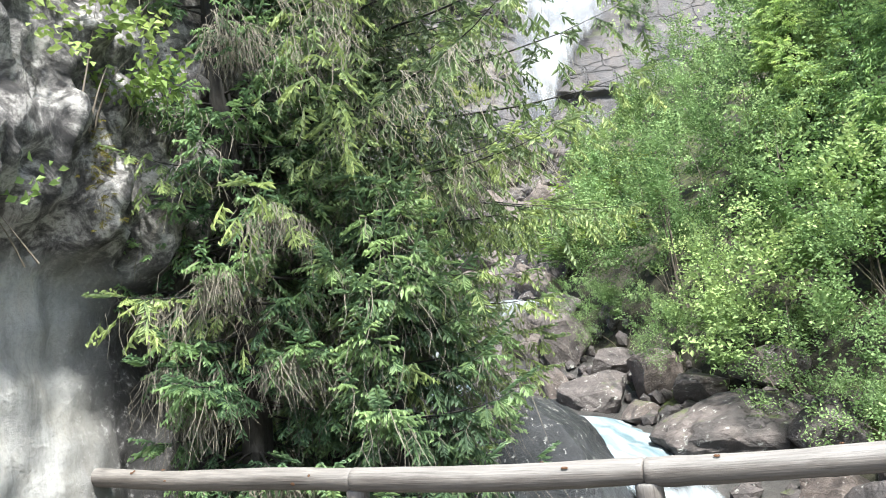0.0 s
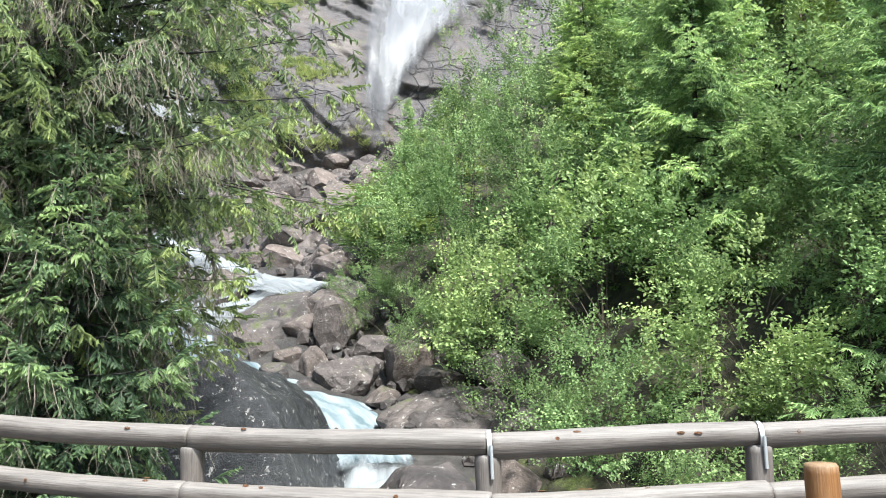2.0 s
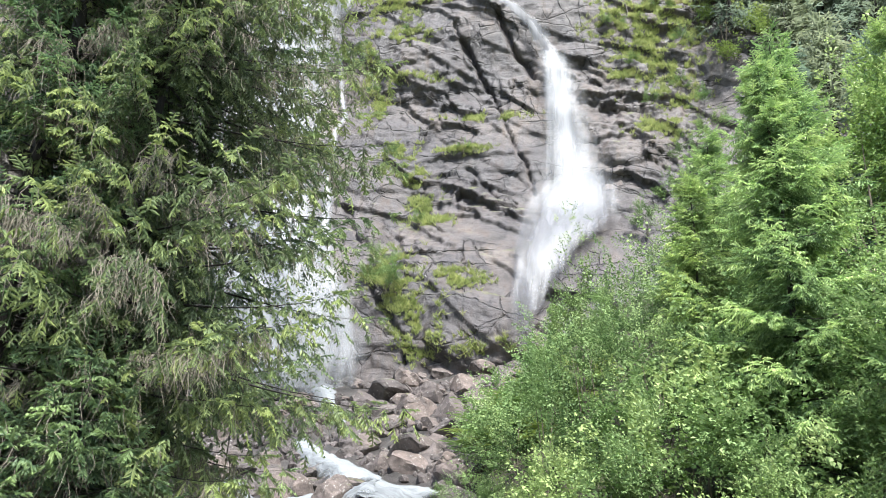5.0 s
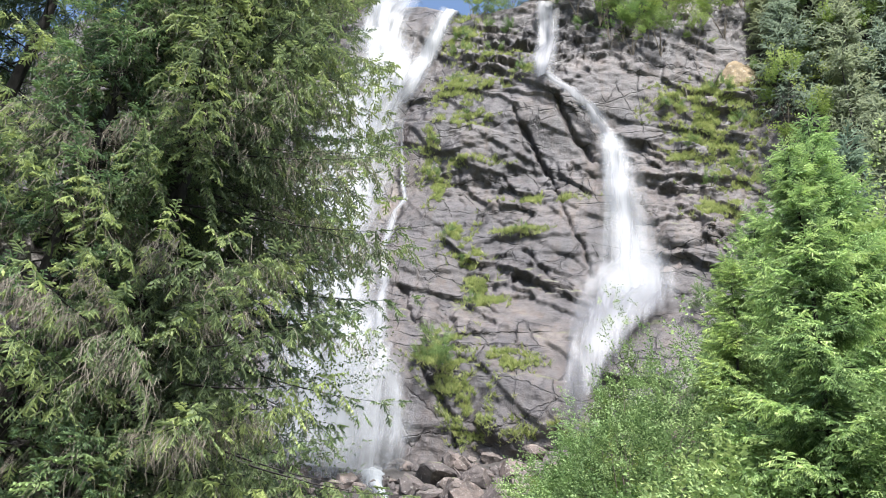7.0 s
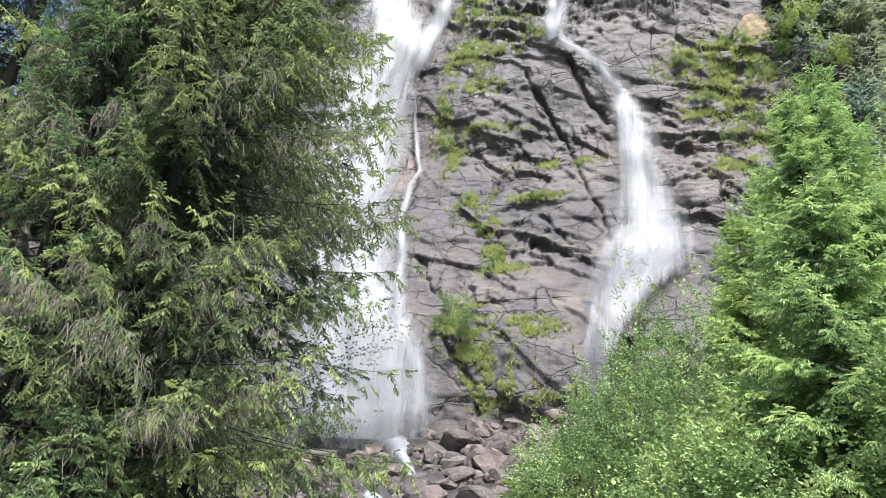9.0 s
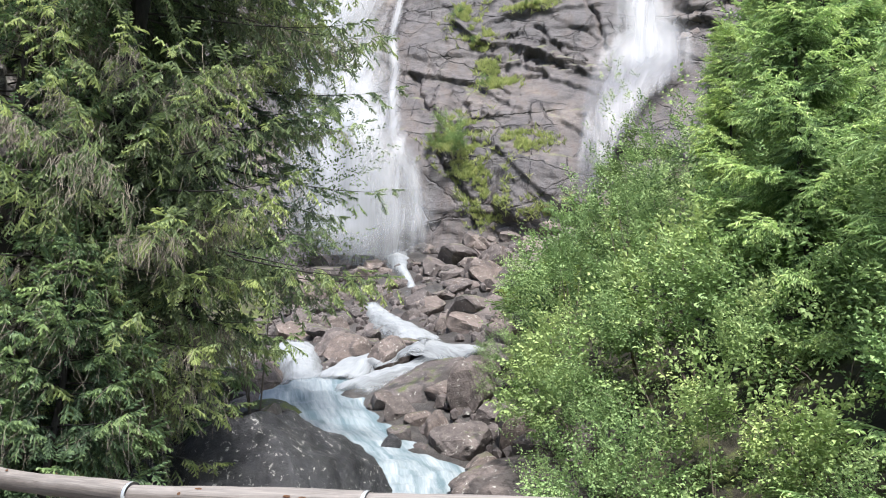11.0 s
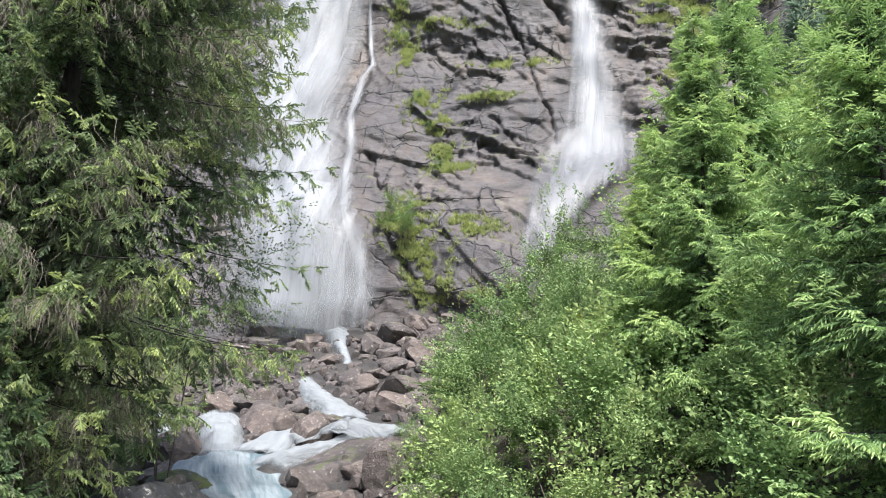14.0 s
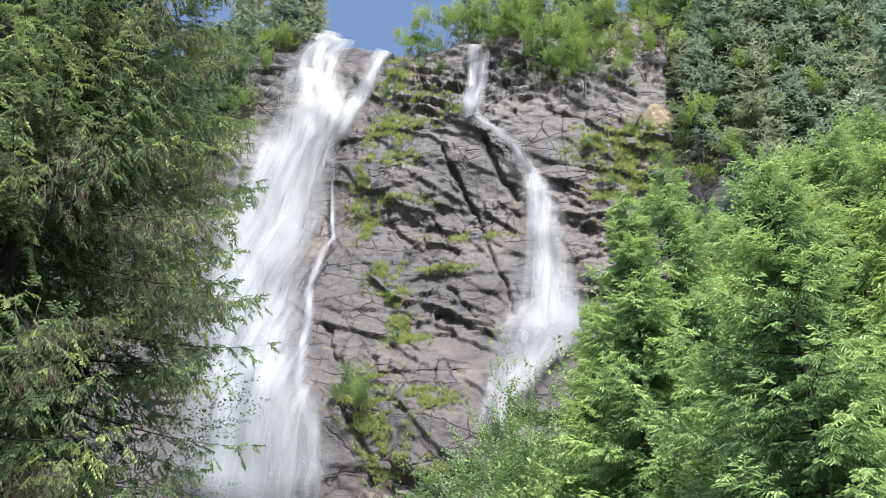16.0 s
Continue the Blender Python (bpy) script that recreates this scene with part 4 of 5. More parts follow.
def stream_mesh(name, rows, material, step=0.12, columns=22, strength=0.3, chop=0.07, soft=0.2, drop=0.12):
    """Water over the bed from rows of (x, y, z, half width), highest first."""
    rows = np.array(rows, float)
    s = np.r_[0, np.cumsum(np.linalg.norm(np.diff(rows[:, :3], axis=0), axis=1))]
    t = np.arange(0, s[-1], step)
    c = np.stack([np.interp(t, s, rows[:, k]) for k in range(4)], 1)
    along = np.gradient(c[:, :2], axis=0)
    for _ in range(8):
        along[1:-1] = (along[:-2] + along[1:-1] + along[2:]) / 3
    side = np.stack([-along[:, 1], along[:, 0]], 1)
    side /= np.linalg.norm(side, axis=1, keepdims=True)
    u = np.linspace(-1, 1, columns)
    xy = c[:, None, :2] + side[:, None] * (c[:, 3:4] * u)[:, :, None]
    z = np.array([[chop * (fractal((x * 1.3, y * 1.3, 4.0), 4) + 0.8 * noise.noise(Vector((x * 3, y * 3, 1)))) for x, y in row] for row in xy]) + c[:, 2:3] - drop * np.abs(u) ** 3
    edge = np.minimum(1, (1 - np.abs(u)) / soft)[None] * 0.6 - 0.4 + strength + 0 * z
    ends = np.minimum(1, np.minimum(np.arange(len(t)), len(t) - 1 - np.arange(len(t))) / 7)
    edge = edge - 0.9 * (1 - ends)[:, None]
    uv = np.stack([np.repeat((c[:, 3:4] * u)[..., None], 1, 2)[..., 0], np.repeat(t[:, None], columns, 1)], -1).reshape(-1, 2)
    k = (np.arange(len(t) - 1)[:, None] * columns + np.arange(columns - 1)[None]).ravel()
    return mesh_np(name, np.concatenate([xy, z[..., None]], -1).reshape(-1, 3), np.stack([k, k + 1, k + columns + 1, k + columns], 1), material, True, edge=edge.ravel(), uv=uv)


stream = tagged(thing("stream", "pale turquoise white-water stream between boulders", "stream"), kind="structure")
part("rapid", stream_mesh("rapid", rapid_rows, M_STREAM, soft=0.6, chop=0.1, drop=0.3), stream)
part("chute", stream_mesh("chute", chute_rows, M_CASCADE, strength=0.42, chop=0.15, soft=0.4), stream)
for rows, strength in ((pool_rows, 0.46), (front_rows, 0.42), (left_cascade, 0.42), (outer_cascade, 0.36), (middle_rows, 0.4), (upper_rows, 0.36)):
    part("cascade", stream_mesh("cascade", rows, M_CASCADE, strength=strength, chop=0.09, soft=0.95, drop=0.45), stream)

# ---------------------------------------------------------------- plants


def sprig(length, sides, needle, width, step, seed, fan=55, hang=0.0, per=3, scatter=0.0, vary=0.0, stub=0.62):
    """A twig set with needles, along +x, its side shoots fanned out flat; tone grows to the tips."""
    r = np.random.default_rng(seed)
    shoots = [(np.zeros(3), np.array([1.0, 0, 0]), length)]
    for k in range(sides):
        s = (k + 0.6) / (sides + 0.4)
        a = radians(fan + r.uniform(-10, 10)) * (1 if k % 2 else -1)
        d = np.array([math.cos(a), math.sin(a), r.uniform(-0.2, 0.1) - hang])
        d = d + r.normal(0, scatter, 3)
        shoots.append((np.array([length * s * 0.95, 0, 0]), d / np.linalg.norm(d), length * (stub - 0.6 * stub * s) * r.uniform(0.8, 1.15)))
    vs, ts = [], []
    for p0, d, l in shoots:
        a = np.cross(d, [0.1, 0.2, 1.0])
        a /= np.linalg.norm(a)
        b = np.cross(d, a)
        sag = np.array([0, 0, -0.12 * l])
        more = r.uniform(-vary, vary)
        for k in range(per):
            w = math.pi * k / per + r.uniform(-0.3, 0.3)
            out = (math.cos(w) * a + math.sin(w) * b) * width
            mid = p0 + d * l * 0.5 + 0.3 * sag
            vs += [p0, mid + out, p0 + d * l + sag, p0, p0 + d * l + sag, mid - out]
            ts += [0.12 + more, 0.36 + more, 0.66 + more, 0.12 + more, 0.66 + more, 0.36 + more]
        for i in range(int(l / step)):
            s = (i + r.uniform(0, 1)) * step / l
            w = r.uniform(0, 6.283)
            tip = d * 0.8 + math.cos(w) * a + 0.75 * math.sin(w) * b
            tip *= needle / np.linalg.norm(tip)
            base = p0 + d * l * s + sag * s * s
            across = np.cross(tip, d + 0.01)
            across *= width * 0.3 / np.linalg.norm(across)
            vs += [base - across, base + across, base + tip]
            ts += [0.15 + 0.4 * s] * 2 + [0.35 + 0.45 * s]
    v = np.array(vs)
    return v, np.arange(len(v)).reshape(-1, 3), np.array(ts)


def spray_of_leaves(count, length, leaf, width, seed, spread=1.0):
    """A leafy twig along +x: folded leaf blades to all sides."""
    r = np.random.default_rng(seed)
    vs, fs, ts = [], [], []
    for k in range(count):
        s = (k + r.uniform(0, 1)) / count
        base = np.array([length * s, *r.normal(0, 0.12 * length, 2)])
        w = r.uniform(0, 6.283)
        d = np.array([0.6, spread * math.cos(w), spread * 0.6 * math.sin(w)])
        d /= np.linalg.norm(d)
        up = np.array([0, 0, 1.0]) + r.normal(0, 0.35, 3)
        side = np.cross(d, up)
        side /= np.linalg.norm(side)
        nrm = np.cross(side, d)
        l, b = leaf * r.uniform(0.7, 1.15), width * r.uniform(0.8, 1.15)
        n = len(vs)
        vs += [base, base + d * l * 0.5 + side * b / 2 + nrm * 0.12 * l, base + d * l - nrm * 0.15 * l, base + d * l * 0.5 - side * b / 2 + nrm * 0.12 * l]
        fs += [(n, n + 1, n + 2), (n, n + 2, n + 3)]
        ts += [0.25 + r.uniform(0, 0.3)] * 4
    return np.array(vs), np.array(fs), np.array(ts)


def conifer(name, label, base, height, reach, whorl, per, templates, mat, seed, low=0.06, droop=0.35, lift=0.12, laterals=7, twigs=0, spread=1.0, trunk_r=0.16, size=1.0, lean=(0, 0), shape=0.8, group="", hang=0.25, tip_tone=0.35, single=False, skirt=1.0, bare_part=0.18, limb=1.0, tassels=0.0, open_side=0.0, front=0.0):
    """A spruce: trunk, limbs in whorls, drooping boughs clad with needle sprigs, bare twigs hanging below."""
    r = np.random.default_rng(seed)
    tree = thing(name, label, "tree", base, group)
    hs = np.linspace(-0.5, height, 14)
    bend = np.stack([lean[0] * (hs / height), lean[1] * (hs / height), hs], 1)
    bend[:, :2] += 0.05 * np.sin(hs * 0.9 + seed)[:, None]
    part("trunk", mesh_np("trunk", *tube(bend, trunk_r * (1.03 - hs / height).clip(0.03) ** 0.8, 10), M_BARK, True), tree)
    limbs, spots, ways, sizes, tones, bare = [], [], [], [], [], []
    h = height * low
    while h < height * 0.985:
        q = h / height
        for k in range(per):
            az = r.uniform(0, 6.283)
            lit = r.uniform() < front and h > 2.6
            if lit:
                az = -0.8 + r.normal(0, 0.6)
            out = (0.75 if lit else 1.0) * reach * ((1 - q) ** shape) * r.uniform(0.72, 1.12) * min(1.0, max(skirt + 0.2 * h, min(open_side, skirt + 0.25 * h + max(0.0, -math.cos(az) - 0.9 * math.sin(az))), 0.75 if lit else 0.0)) + 0.08
            d = np.array([math.cos(az), math.sin(az), 0])
            foot = np.array([np.interp(h, hs, bend[:, 0]), np.interp(h, hs, bend[:, 1]), h + r.uniform(-0.5, 0.5) * whorl])
            s = np.linspace(0, 1, 7)
            sag = droop * out * (1.25 - q)
            curve = foot + d * (out * s)[:, None] + np.array([0, 0, 1.0]) * (-sag * s**1.25 + lift * out * s**3 + 0.25 * out * q * s)[:, None]
            limbs.append(tube(curve, limb * (0.008 + 0.004 * out) * (1.05 - s), 4))
            mood = r.normal(0, 0.12)
            dead = r.uniform() < tassels
            count = max(3, int(laterals * min(1.0, out / reach + 0.35)))
            for j in range(count):
                t = bare_part + (1 - bare_part) * (j + r.uniform(0, 0.9)) / count
                at = np.array([np.interp(t, s, curve[:, c]) for c in range(3)])
                grow = np.array([np.interp(min(1, t + 0.05), s, curve[:, c]) for c in range(3)]) - at if t < 0.95 else curve[-1] - curve[-2]
                grow /= np.linalg.norm(grow) + 1e-9
                for sign in (1, -1):
                    side = np.cross(grow, [0, 0, 1.0]) * sign
                    lat = (0.3 + 0.25 * out) * (1.1 - 0.75 * t) * spread * r.uniform(0.7, 1.2)
                    way = grow * 0.75 + side * r.uniform(0.6, 1.0) - np.array([0, 0, r.uniform(0.3, 1.2) * hang])
                    way /= np.linalg.norm(way)
                    pieces = max(1, int(round(lat / (0.24 * size))))
                    for i in range(pieces):
                        spots.append(at + way * lat * i / pieces - np.array([0, 0, hang * 0.5 * lat * (i / pieces) ** 2]))
                        ways.append(way + r.normal(0, 0.3, 3) - np.array([0, 0, hang * i / pieces]))
                        sizes.append(size * r.uniform(0.75, 1.2))
                        # Tips paler as new growth; inner sprigs darkened, the crown's shade put into tone.
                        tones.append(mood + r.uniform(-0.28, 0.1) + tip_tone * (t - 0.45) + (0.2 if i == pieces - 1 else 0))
                    for _ in range(int(twigs) * (12 if dead and 0.3 < t < 0.85 else 1)):
                        p = at + way * lat * r.uniform(0, 0.8)
                        fall = d * r.uniform(0, 0.2) + np.array([r.normal(0, 0.1), r.normal(0, 0.1), -r.uniform(0.12, 0.5)])
                        bare.append((p, fall, r.uniform(0.0014, 0.0032)))
            spots.append(curve[-1] - d * 0.1)
            ways.append(curve[-1] - curve[-2] + np.array([0, 0, 0.05]))
            sizes.append(size * 1.1)
            tones.append(0.2 * tip_tone)
        h += whorl * (1.1 - 0.45 * q)
    spots.append(np.array([*bend[-1, :2], height - 0.3 * size])), ways.append(np.array([0.02, 0.01, 1.0])), sizes.append(size), tones.append(0.2)
    if single:
        for limb in limbs:
            part("limb", mesh_np("limb", *limb, M_BARK, True), tree)
    else:
        tagged(part("branchwood", mesh_np("branchwood", *join(limbs), M_BARK, True), tree), kind="stuff")
    spots, ways, sizes, tones = (np.array(a, float) for a in (spots, ways, sizes, tones))
    kind = r.integers(len(templates), size=len(spots))
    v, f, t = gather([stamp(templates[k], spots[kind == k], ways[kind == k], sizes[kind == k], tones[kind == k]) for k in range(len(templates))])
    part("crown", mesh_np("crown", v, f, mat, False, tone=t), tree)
    if bare:
        lots = []
        for p, fall, w in bare:
            a = np.array([w, w * 0.6, 0])
            bendy = np.array([r.normal(0, 0.04), r.normal(0, 0.04), 0])
            lots.append((np.stack([p - a, p + a, p + fall * 0.5 + bendy + a, p + fall * 0.5 + bendy - a, p + fall + a * 0.3, p + fall - a * 0.3]), [(0, 1, 2, 3), (3, 2, 4, 5)]))
        tagged(part("dead_twig_curtain", mesh_np("dead_twig_curtain", *join(lots), M_TWIG), tree, "bare grey hanging twigs"), kind="stuff")
    return tree


def leafy(name, label, category, base, radii, clusters, templates, mat, seed, trunk=0.0, stems=5, lumps=0.6, group="", inner=0.5, size=1.0, thick=1.0):
    """A shrub or broadleaf tree: stems and a lumpy crown of leafy twigs with gaps."""
    r = np.random.default_rng(seed)
    plant = thing(name, label, category, base, group)
    radii = np.array(radii, float)
    lobes = r.normal(size=(max(9, clusters // 30), 3))
    lobes /= np.linalg.norm(lobes, axis=1, keepdims=True)
    lobe = r.integers(len(lobes), size=clusters)
    mood = r.normal(0, 0.16, len(lobes))[lobe]
    d = lobes[lobe] + 0.17 * r.normal(size=(clusters, 3))
    d[:, 2] = np.abs(d[:, 2]) * 1.0 - 0.25
    d /= np.linalg.norm(d, axis=1, keepdims=True)
    bulge = np.array([1 + lumps * 1.6 * noise.fractal(Vector(p * 1.7 + seed), 1.0, 2.0, 3) for p in d])
    rad = (inner + (1 - inner) * r.uniform(0, 1, clusters) ** 0.45) * bulge
    gaps = np.array([noise.noise(Vector(p * 3.1 + seed * 2)) for p in d]) > -0.12
    centre = np.array([0, 0, trunk + radii[2] * 0.42])
    spots = centre + d * rad[:, None] * radii * (1, 1, 0.75)
    spots, dd, rr = spots[gaps], d[gaps], rad[gaps]
    ways = dd * (1, 1, 0.6) + r.normal(0, 0.35, dd.shape) + (0, 0, 0.35)
    kind = r.integers(len(templates), size=len(spots))
    # Inner and lower twigs get darker tones: shade within the crown, painted in.
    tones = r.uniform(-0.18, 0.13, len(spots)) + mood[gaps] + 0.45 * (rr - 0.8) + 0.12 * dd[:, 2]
    sizes = size * r.uniform(0.75, 1.25, len(spots))
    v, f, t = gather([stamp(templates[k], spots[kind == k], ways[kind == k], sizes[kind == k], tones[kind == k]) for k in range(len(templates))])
    wood = []
    for k in range(stems):
        goal = spots[r.integers(len(spots))] * (0.85, 0.85, 0.9)
        start = np.array([*r.normal(0, 0.12 if trunk == 0 else 0.02, 2), -0.3])
        s = np.linspace(0, 1, 6)[:, None]
        mid = np.array([goal[0] * 0.3, goal[1] * 0.3, goal[2] * 0.6])
        wood.append(tube(start * (1 - s) ** 2 + 2 * mid * s * (1 - s) + goal * s**2, (0.008 + 0.006 * radii[2]) * thick * (1.05 - s[:, 0]), 5))
    for k, w in enumerate(wood):
        part("stem", mesh_np("stem", *w, M_STEM, True), plant)
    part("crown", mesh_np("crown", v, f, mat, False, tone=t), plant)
    return plant


NEAR_SPRIGS = [sprig(0.25, 8, 0.026, 0.0125, 0.085, s, 48, h, 2, 0.22, 0.15, 0.46) for s, h in ((1, 0.1), (2, 0.3), (3, 0.6), (4, 0.9))]
MID_SPRIGS = [sprig(0.5, 9, 0.05, 0.019, 0.4, s, 42, h, 2, 0.16, 0.14, 0.55) for s, h in ((4, 0.1), (5, 0.3), (6, 0.5))]
FAR_SPRIGS = [sprig(1.2, 5, 0.3, 0.06, 2.0, s, 45, 0.4, 1, 0.2, 0.12, 0.55) for s in (6, 7)]
HAZEL = [spray_of_leaves(14, 0.44, 0.105, 0.072, s) for s in (1, 2, 3)]
ALDER = [spray_of_leaves(15, 0.44, 0.08, 0.05, s) for s in (4, 5)]
SMALL = [spray_of_leaves(14, 0.45, 0.06, 0.04, s) for s in (7, 8)]
BROAD = [spray_of_leaves(20, 1.0, 0.19, 0.13, s) for s in (9, 10)]

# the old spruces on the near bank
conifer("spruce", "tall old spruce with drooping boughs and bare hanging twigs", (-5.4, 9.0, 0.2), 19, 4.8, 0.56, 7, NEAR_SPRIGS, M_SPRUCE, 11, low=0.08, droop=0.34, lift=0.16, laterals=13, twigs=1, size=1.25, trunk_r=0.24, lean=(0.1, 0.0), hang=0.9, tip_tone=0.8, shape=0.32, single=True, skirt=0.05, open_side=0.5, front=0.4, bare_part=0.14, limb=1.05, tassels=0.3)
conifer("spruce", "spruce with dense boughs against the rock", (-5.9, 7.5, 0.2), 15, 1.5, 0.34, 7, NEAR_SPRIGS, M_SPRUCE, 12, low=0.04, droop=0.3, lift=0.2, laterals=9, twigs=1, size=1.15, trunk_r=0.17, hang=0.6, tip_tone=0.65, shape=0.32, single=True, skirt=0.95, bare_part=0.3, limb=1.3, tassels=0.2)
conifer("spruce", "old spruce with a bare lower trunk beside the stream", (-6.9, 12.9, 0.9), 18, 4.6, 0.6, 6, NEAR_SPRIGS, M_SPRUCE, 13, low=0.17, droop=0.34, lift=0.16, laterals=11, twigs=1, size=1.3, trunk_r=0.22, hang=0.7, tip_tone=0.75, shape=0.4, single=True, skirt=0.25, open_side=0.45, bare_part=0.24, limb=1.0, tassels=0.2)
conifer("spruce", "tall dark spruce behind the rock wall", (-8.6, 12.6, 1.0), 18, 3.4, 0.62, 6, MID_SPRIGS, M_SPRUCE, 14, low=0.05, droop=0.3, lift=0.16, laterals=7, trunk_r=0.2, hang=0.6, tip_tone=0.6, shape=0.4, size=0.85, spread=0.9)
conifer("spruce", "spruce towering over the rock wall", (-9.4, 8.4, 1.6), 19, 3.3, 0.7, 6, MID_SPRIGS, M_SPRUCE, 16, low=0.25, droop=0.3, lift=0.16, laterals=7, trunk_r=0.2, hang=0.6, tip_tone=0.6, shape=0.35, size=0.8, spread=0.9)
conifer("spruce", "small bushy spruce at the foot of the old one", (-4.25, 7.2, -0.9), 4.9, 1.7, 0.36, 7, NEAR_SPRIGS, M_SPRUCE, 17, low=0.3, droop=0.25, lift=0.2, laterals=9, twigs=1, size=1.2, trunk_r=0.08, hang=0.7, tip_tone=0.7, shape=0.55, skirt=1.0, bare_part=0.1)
leafy("slender_tree", "slim airy broadleaf tree before the cliff", "tree", (0.1, 25.4, float(ground_z(0.1, 25.4)) - 0.1), (0.9, 0.9, 4.2), 300, ALDER, M_LEAF, 58, trunk=1.9, stems=3, lumps=0.5, inner=0.3, thick=1.2)
leafy("sapling", "airy small-leaved sapling beside the spruce", "tree", (-7.2, 16.0, float(ground_z(-7.2, 16.0)) - 0.1), (2.2, 2.0, 4.6), 620, SMALL, M_BIRCH, 5, trunk=3.8, stems=3, lumps=0.4, inner=0.25, thick=0.7, size=1.2)

# young spruces on the far bank
bank = "young spruces on the bank"


def on_ground(x, y):
    return (x, y, float(ground_z(x, y)) - 0.1)


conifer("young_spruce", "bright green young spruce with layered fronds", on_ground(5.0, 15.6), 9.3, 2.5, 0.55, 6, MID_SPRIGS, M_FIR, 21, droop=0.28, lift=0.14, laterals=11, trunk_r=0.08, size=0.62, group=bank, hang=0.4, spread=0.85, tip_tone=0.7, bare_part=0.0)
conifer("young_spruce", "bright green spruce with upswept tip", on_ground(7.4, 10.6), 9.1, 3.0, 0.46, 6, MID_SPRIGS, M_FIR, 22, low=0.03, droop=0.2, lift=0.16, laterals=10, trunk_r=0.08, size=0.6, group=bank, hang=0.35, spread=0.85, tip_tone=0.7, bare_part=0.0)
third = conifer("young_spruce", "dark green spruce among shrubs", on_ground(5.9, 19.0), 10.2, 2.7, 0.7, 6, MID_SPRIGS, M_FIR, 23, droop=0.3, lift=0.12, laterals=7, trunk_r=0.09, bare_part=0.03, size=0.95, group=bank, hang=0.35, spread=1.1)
for x, y, k, turn in ((9.6, 15.5, 0.85, 40), (10.4, 23.6, 0.9, 100), (3.6, 21.0, 0.68, 160), (11.5, 19.5, 0.88, 200), (9.5, 12.0, 0.78, 250), (-2.4, 38.0, 0.3, 10), (4.6, 25.0, 0.8, 300), (7.4, 28.0, 0.95, 70)):
    t = copy_thing(third, pose(*on_ground(x, y), 0, 0, turn))
    t.scale = (k, k, k)

# plants and moss on the rock wall beside the lane
leafy("wall_shrub", "bright green leafy plant rooted in the rock wall", "plant", (-6.35, 5.75, 4.75), (0.35, 0.3, 0.8), 60, HAZEL, M_LIME, 81, stems=3)
leafy("wall_shrub", "small green plant under the rock overhang", "plant", (-6.75, 5.05, 3.5), (0.16, 0.15, 0.25), 12, HAZEL, M_LIME, 82, stems=2)
v, f, t = stamp(MID_SPRIGS[0], np.array([-6.4, 5.9, 4.2]) + rng.normal(0, 1, (90, 3)) * (0.06, 0.14, 0.28), rng.normal(0, 0.4, (90, 3)) + (0.8, -0.5, -0.5), rng.uniform(0.12, 0.25, 90), rng.uniform(0.0, 0.3, 90))
tagged(new("moss", mesh_np("moss", v, f, M_MOSS, tone=t)), "yellow-brown moss hanging on the rock wall", "moss", kind="stuff")

# broadleaf shrubs of the bank: a few are built, the rest repeat them
thicket = "shrubs of the thicket"
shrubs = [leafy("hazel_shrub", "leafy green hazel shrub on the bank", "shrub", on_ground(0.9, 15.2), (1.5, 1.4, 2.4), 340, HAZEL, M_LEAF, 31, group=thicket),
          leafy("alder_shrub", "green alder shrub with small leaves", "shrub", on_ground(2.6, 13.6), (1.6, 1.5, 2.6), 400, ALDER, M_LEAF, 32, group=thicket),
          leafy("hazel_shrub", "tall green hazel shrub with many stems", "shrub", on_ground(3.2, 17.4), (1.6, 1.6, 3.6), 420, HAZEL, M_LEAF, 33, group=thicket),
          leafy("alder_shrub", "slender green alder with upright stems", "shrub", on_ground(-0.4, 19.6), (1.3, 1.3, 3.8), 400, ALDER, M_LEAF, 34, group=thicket)]
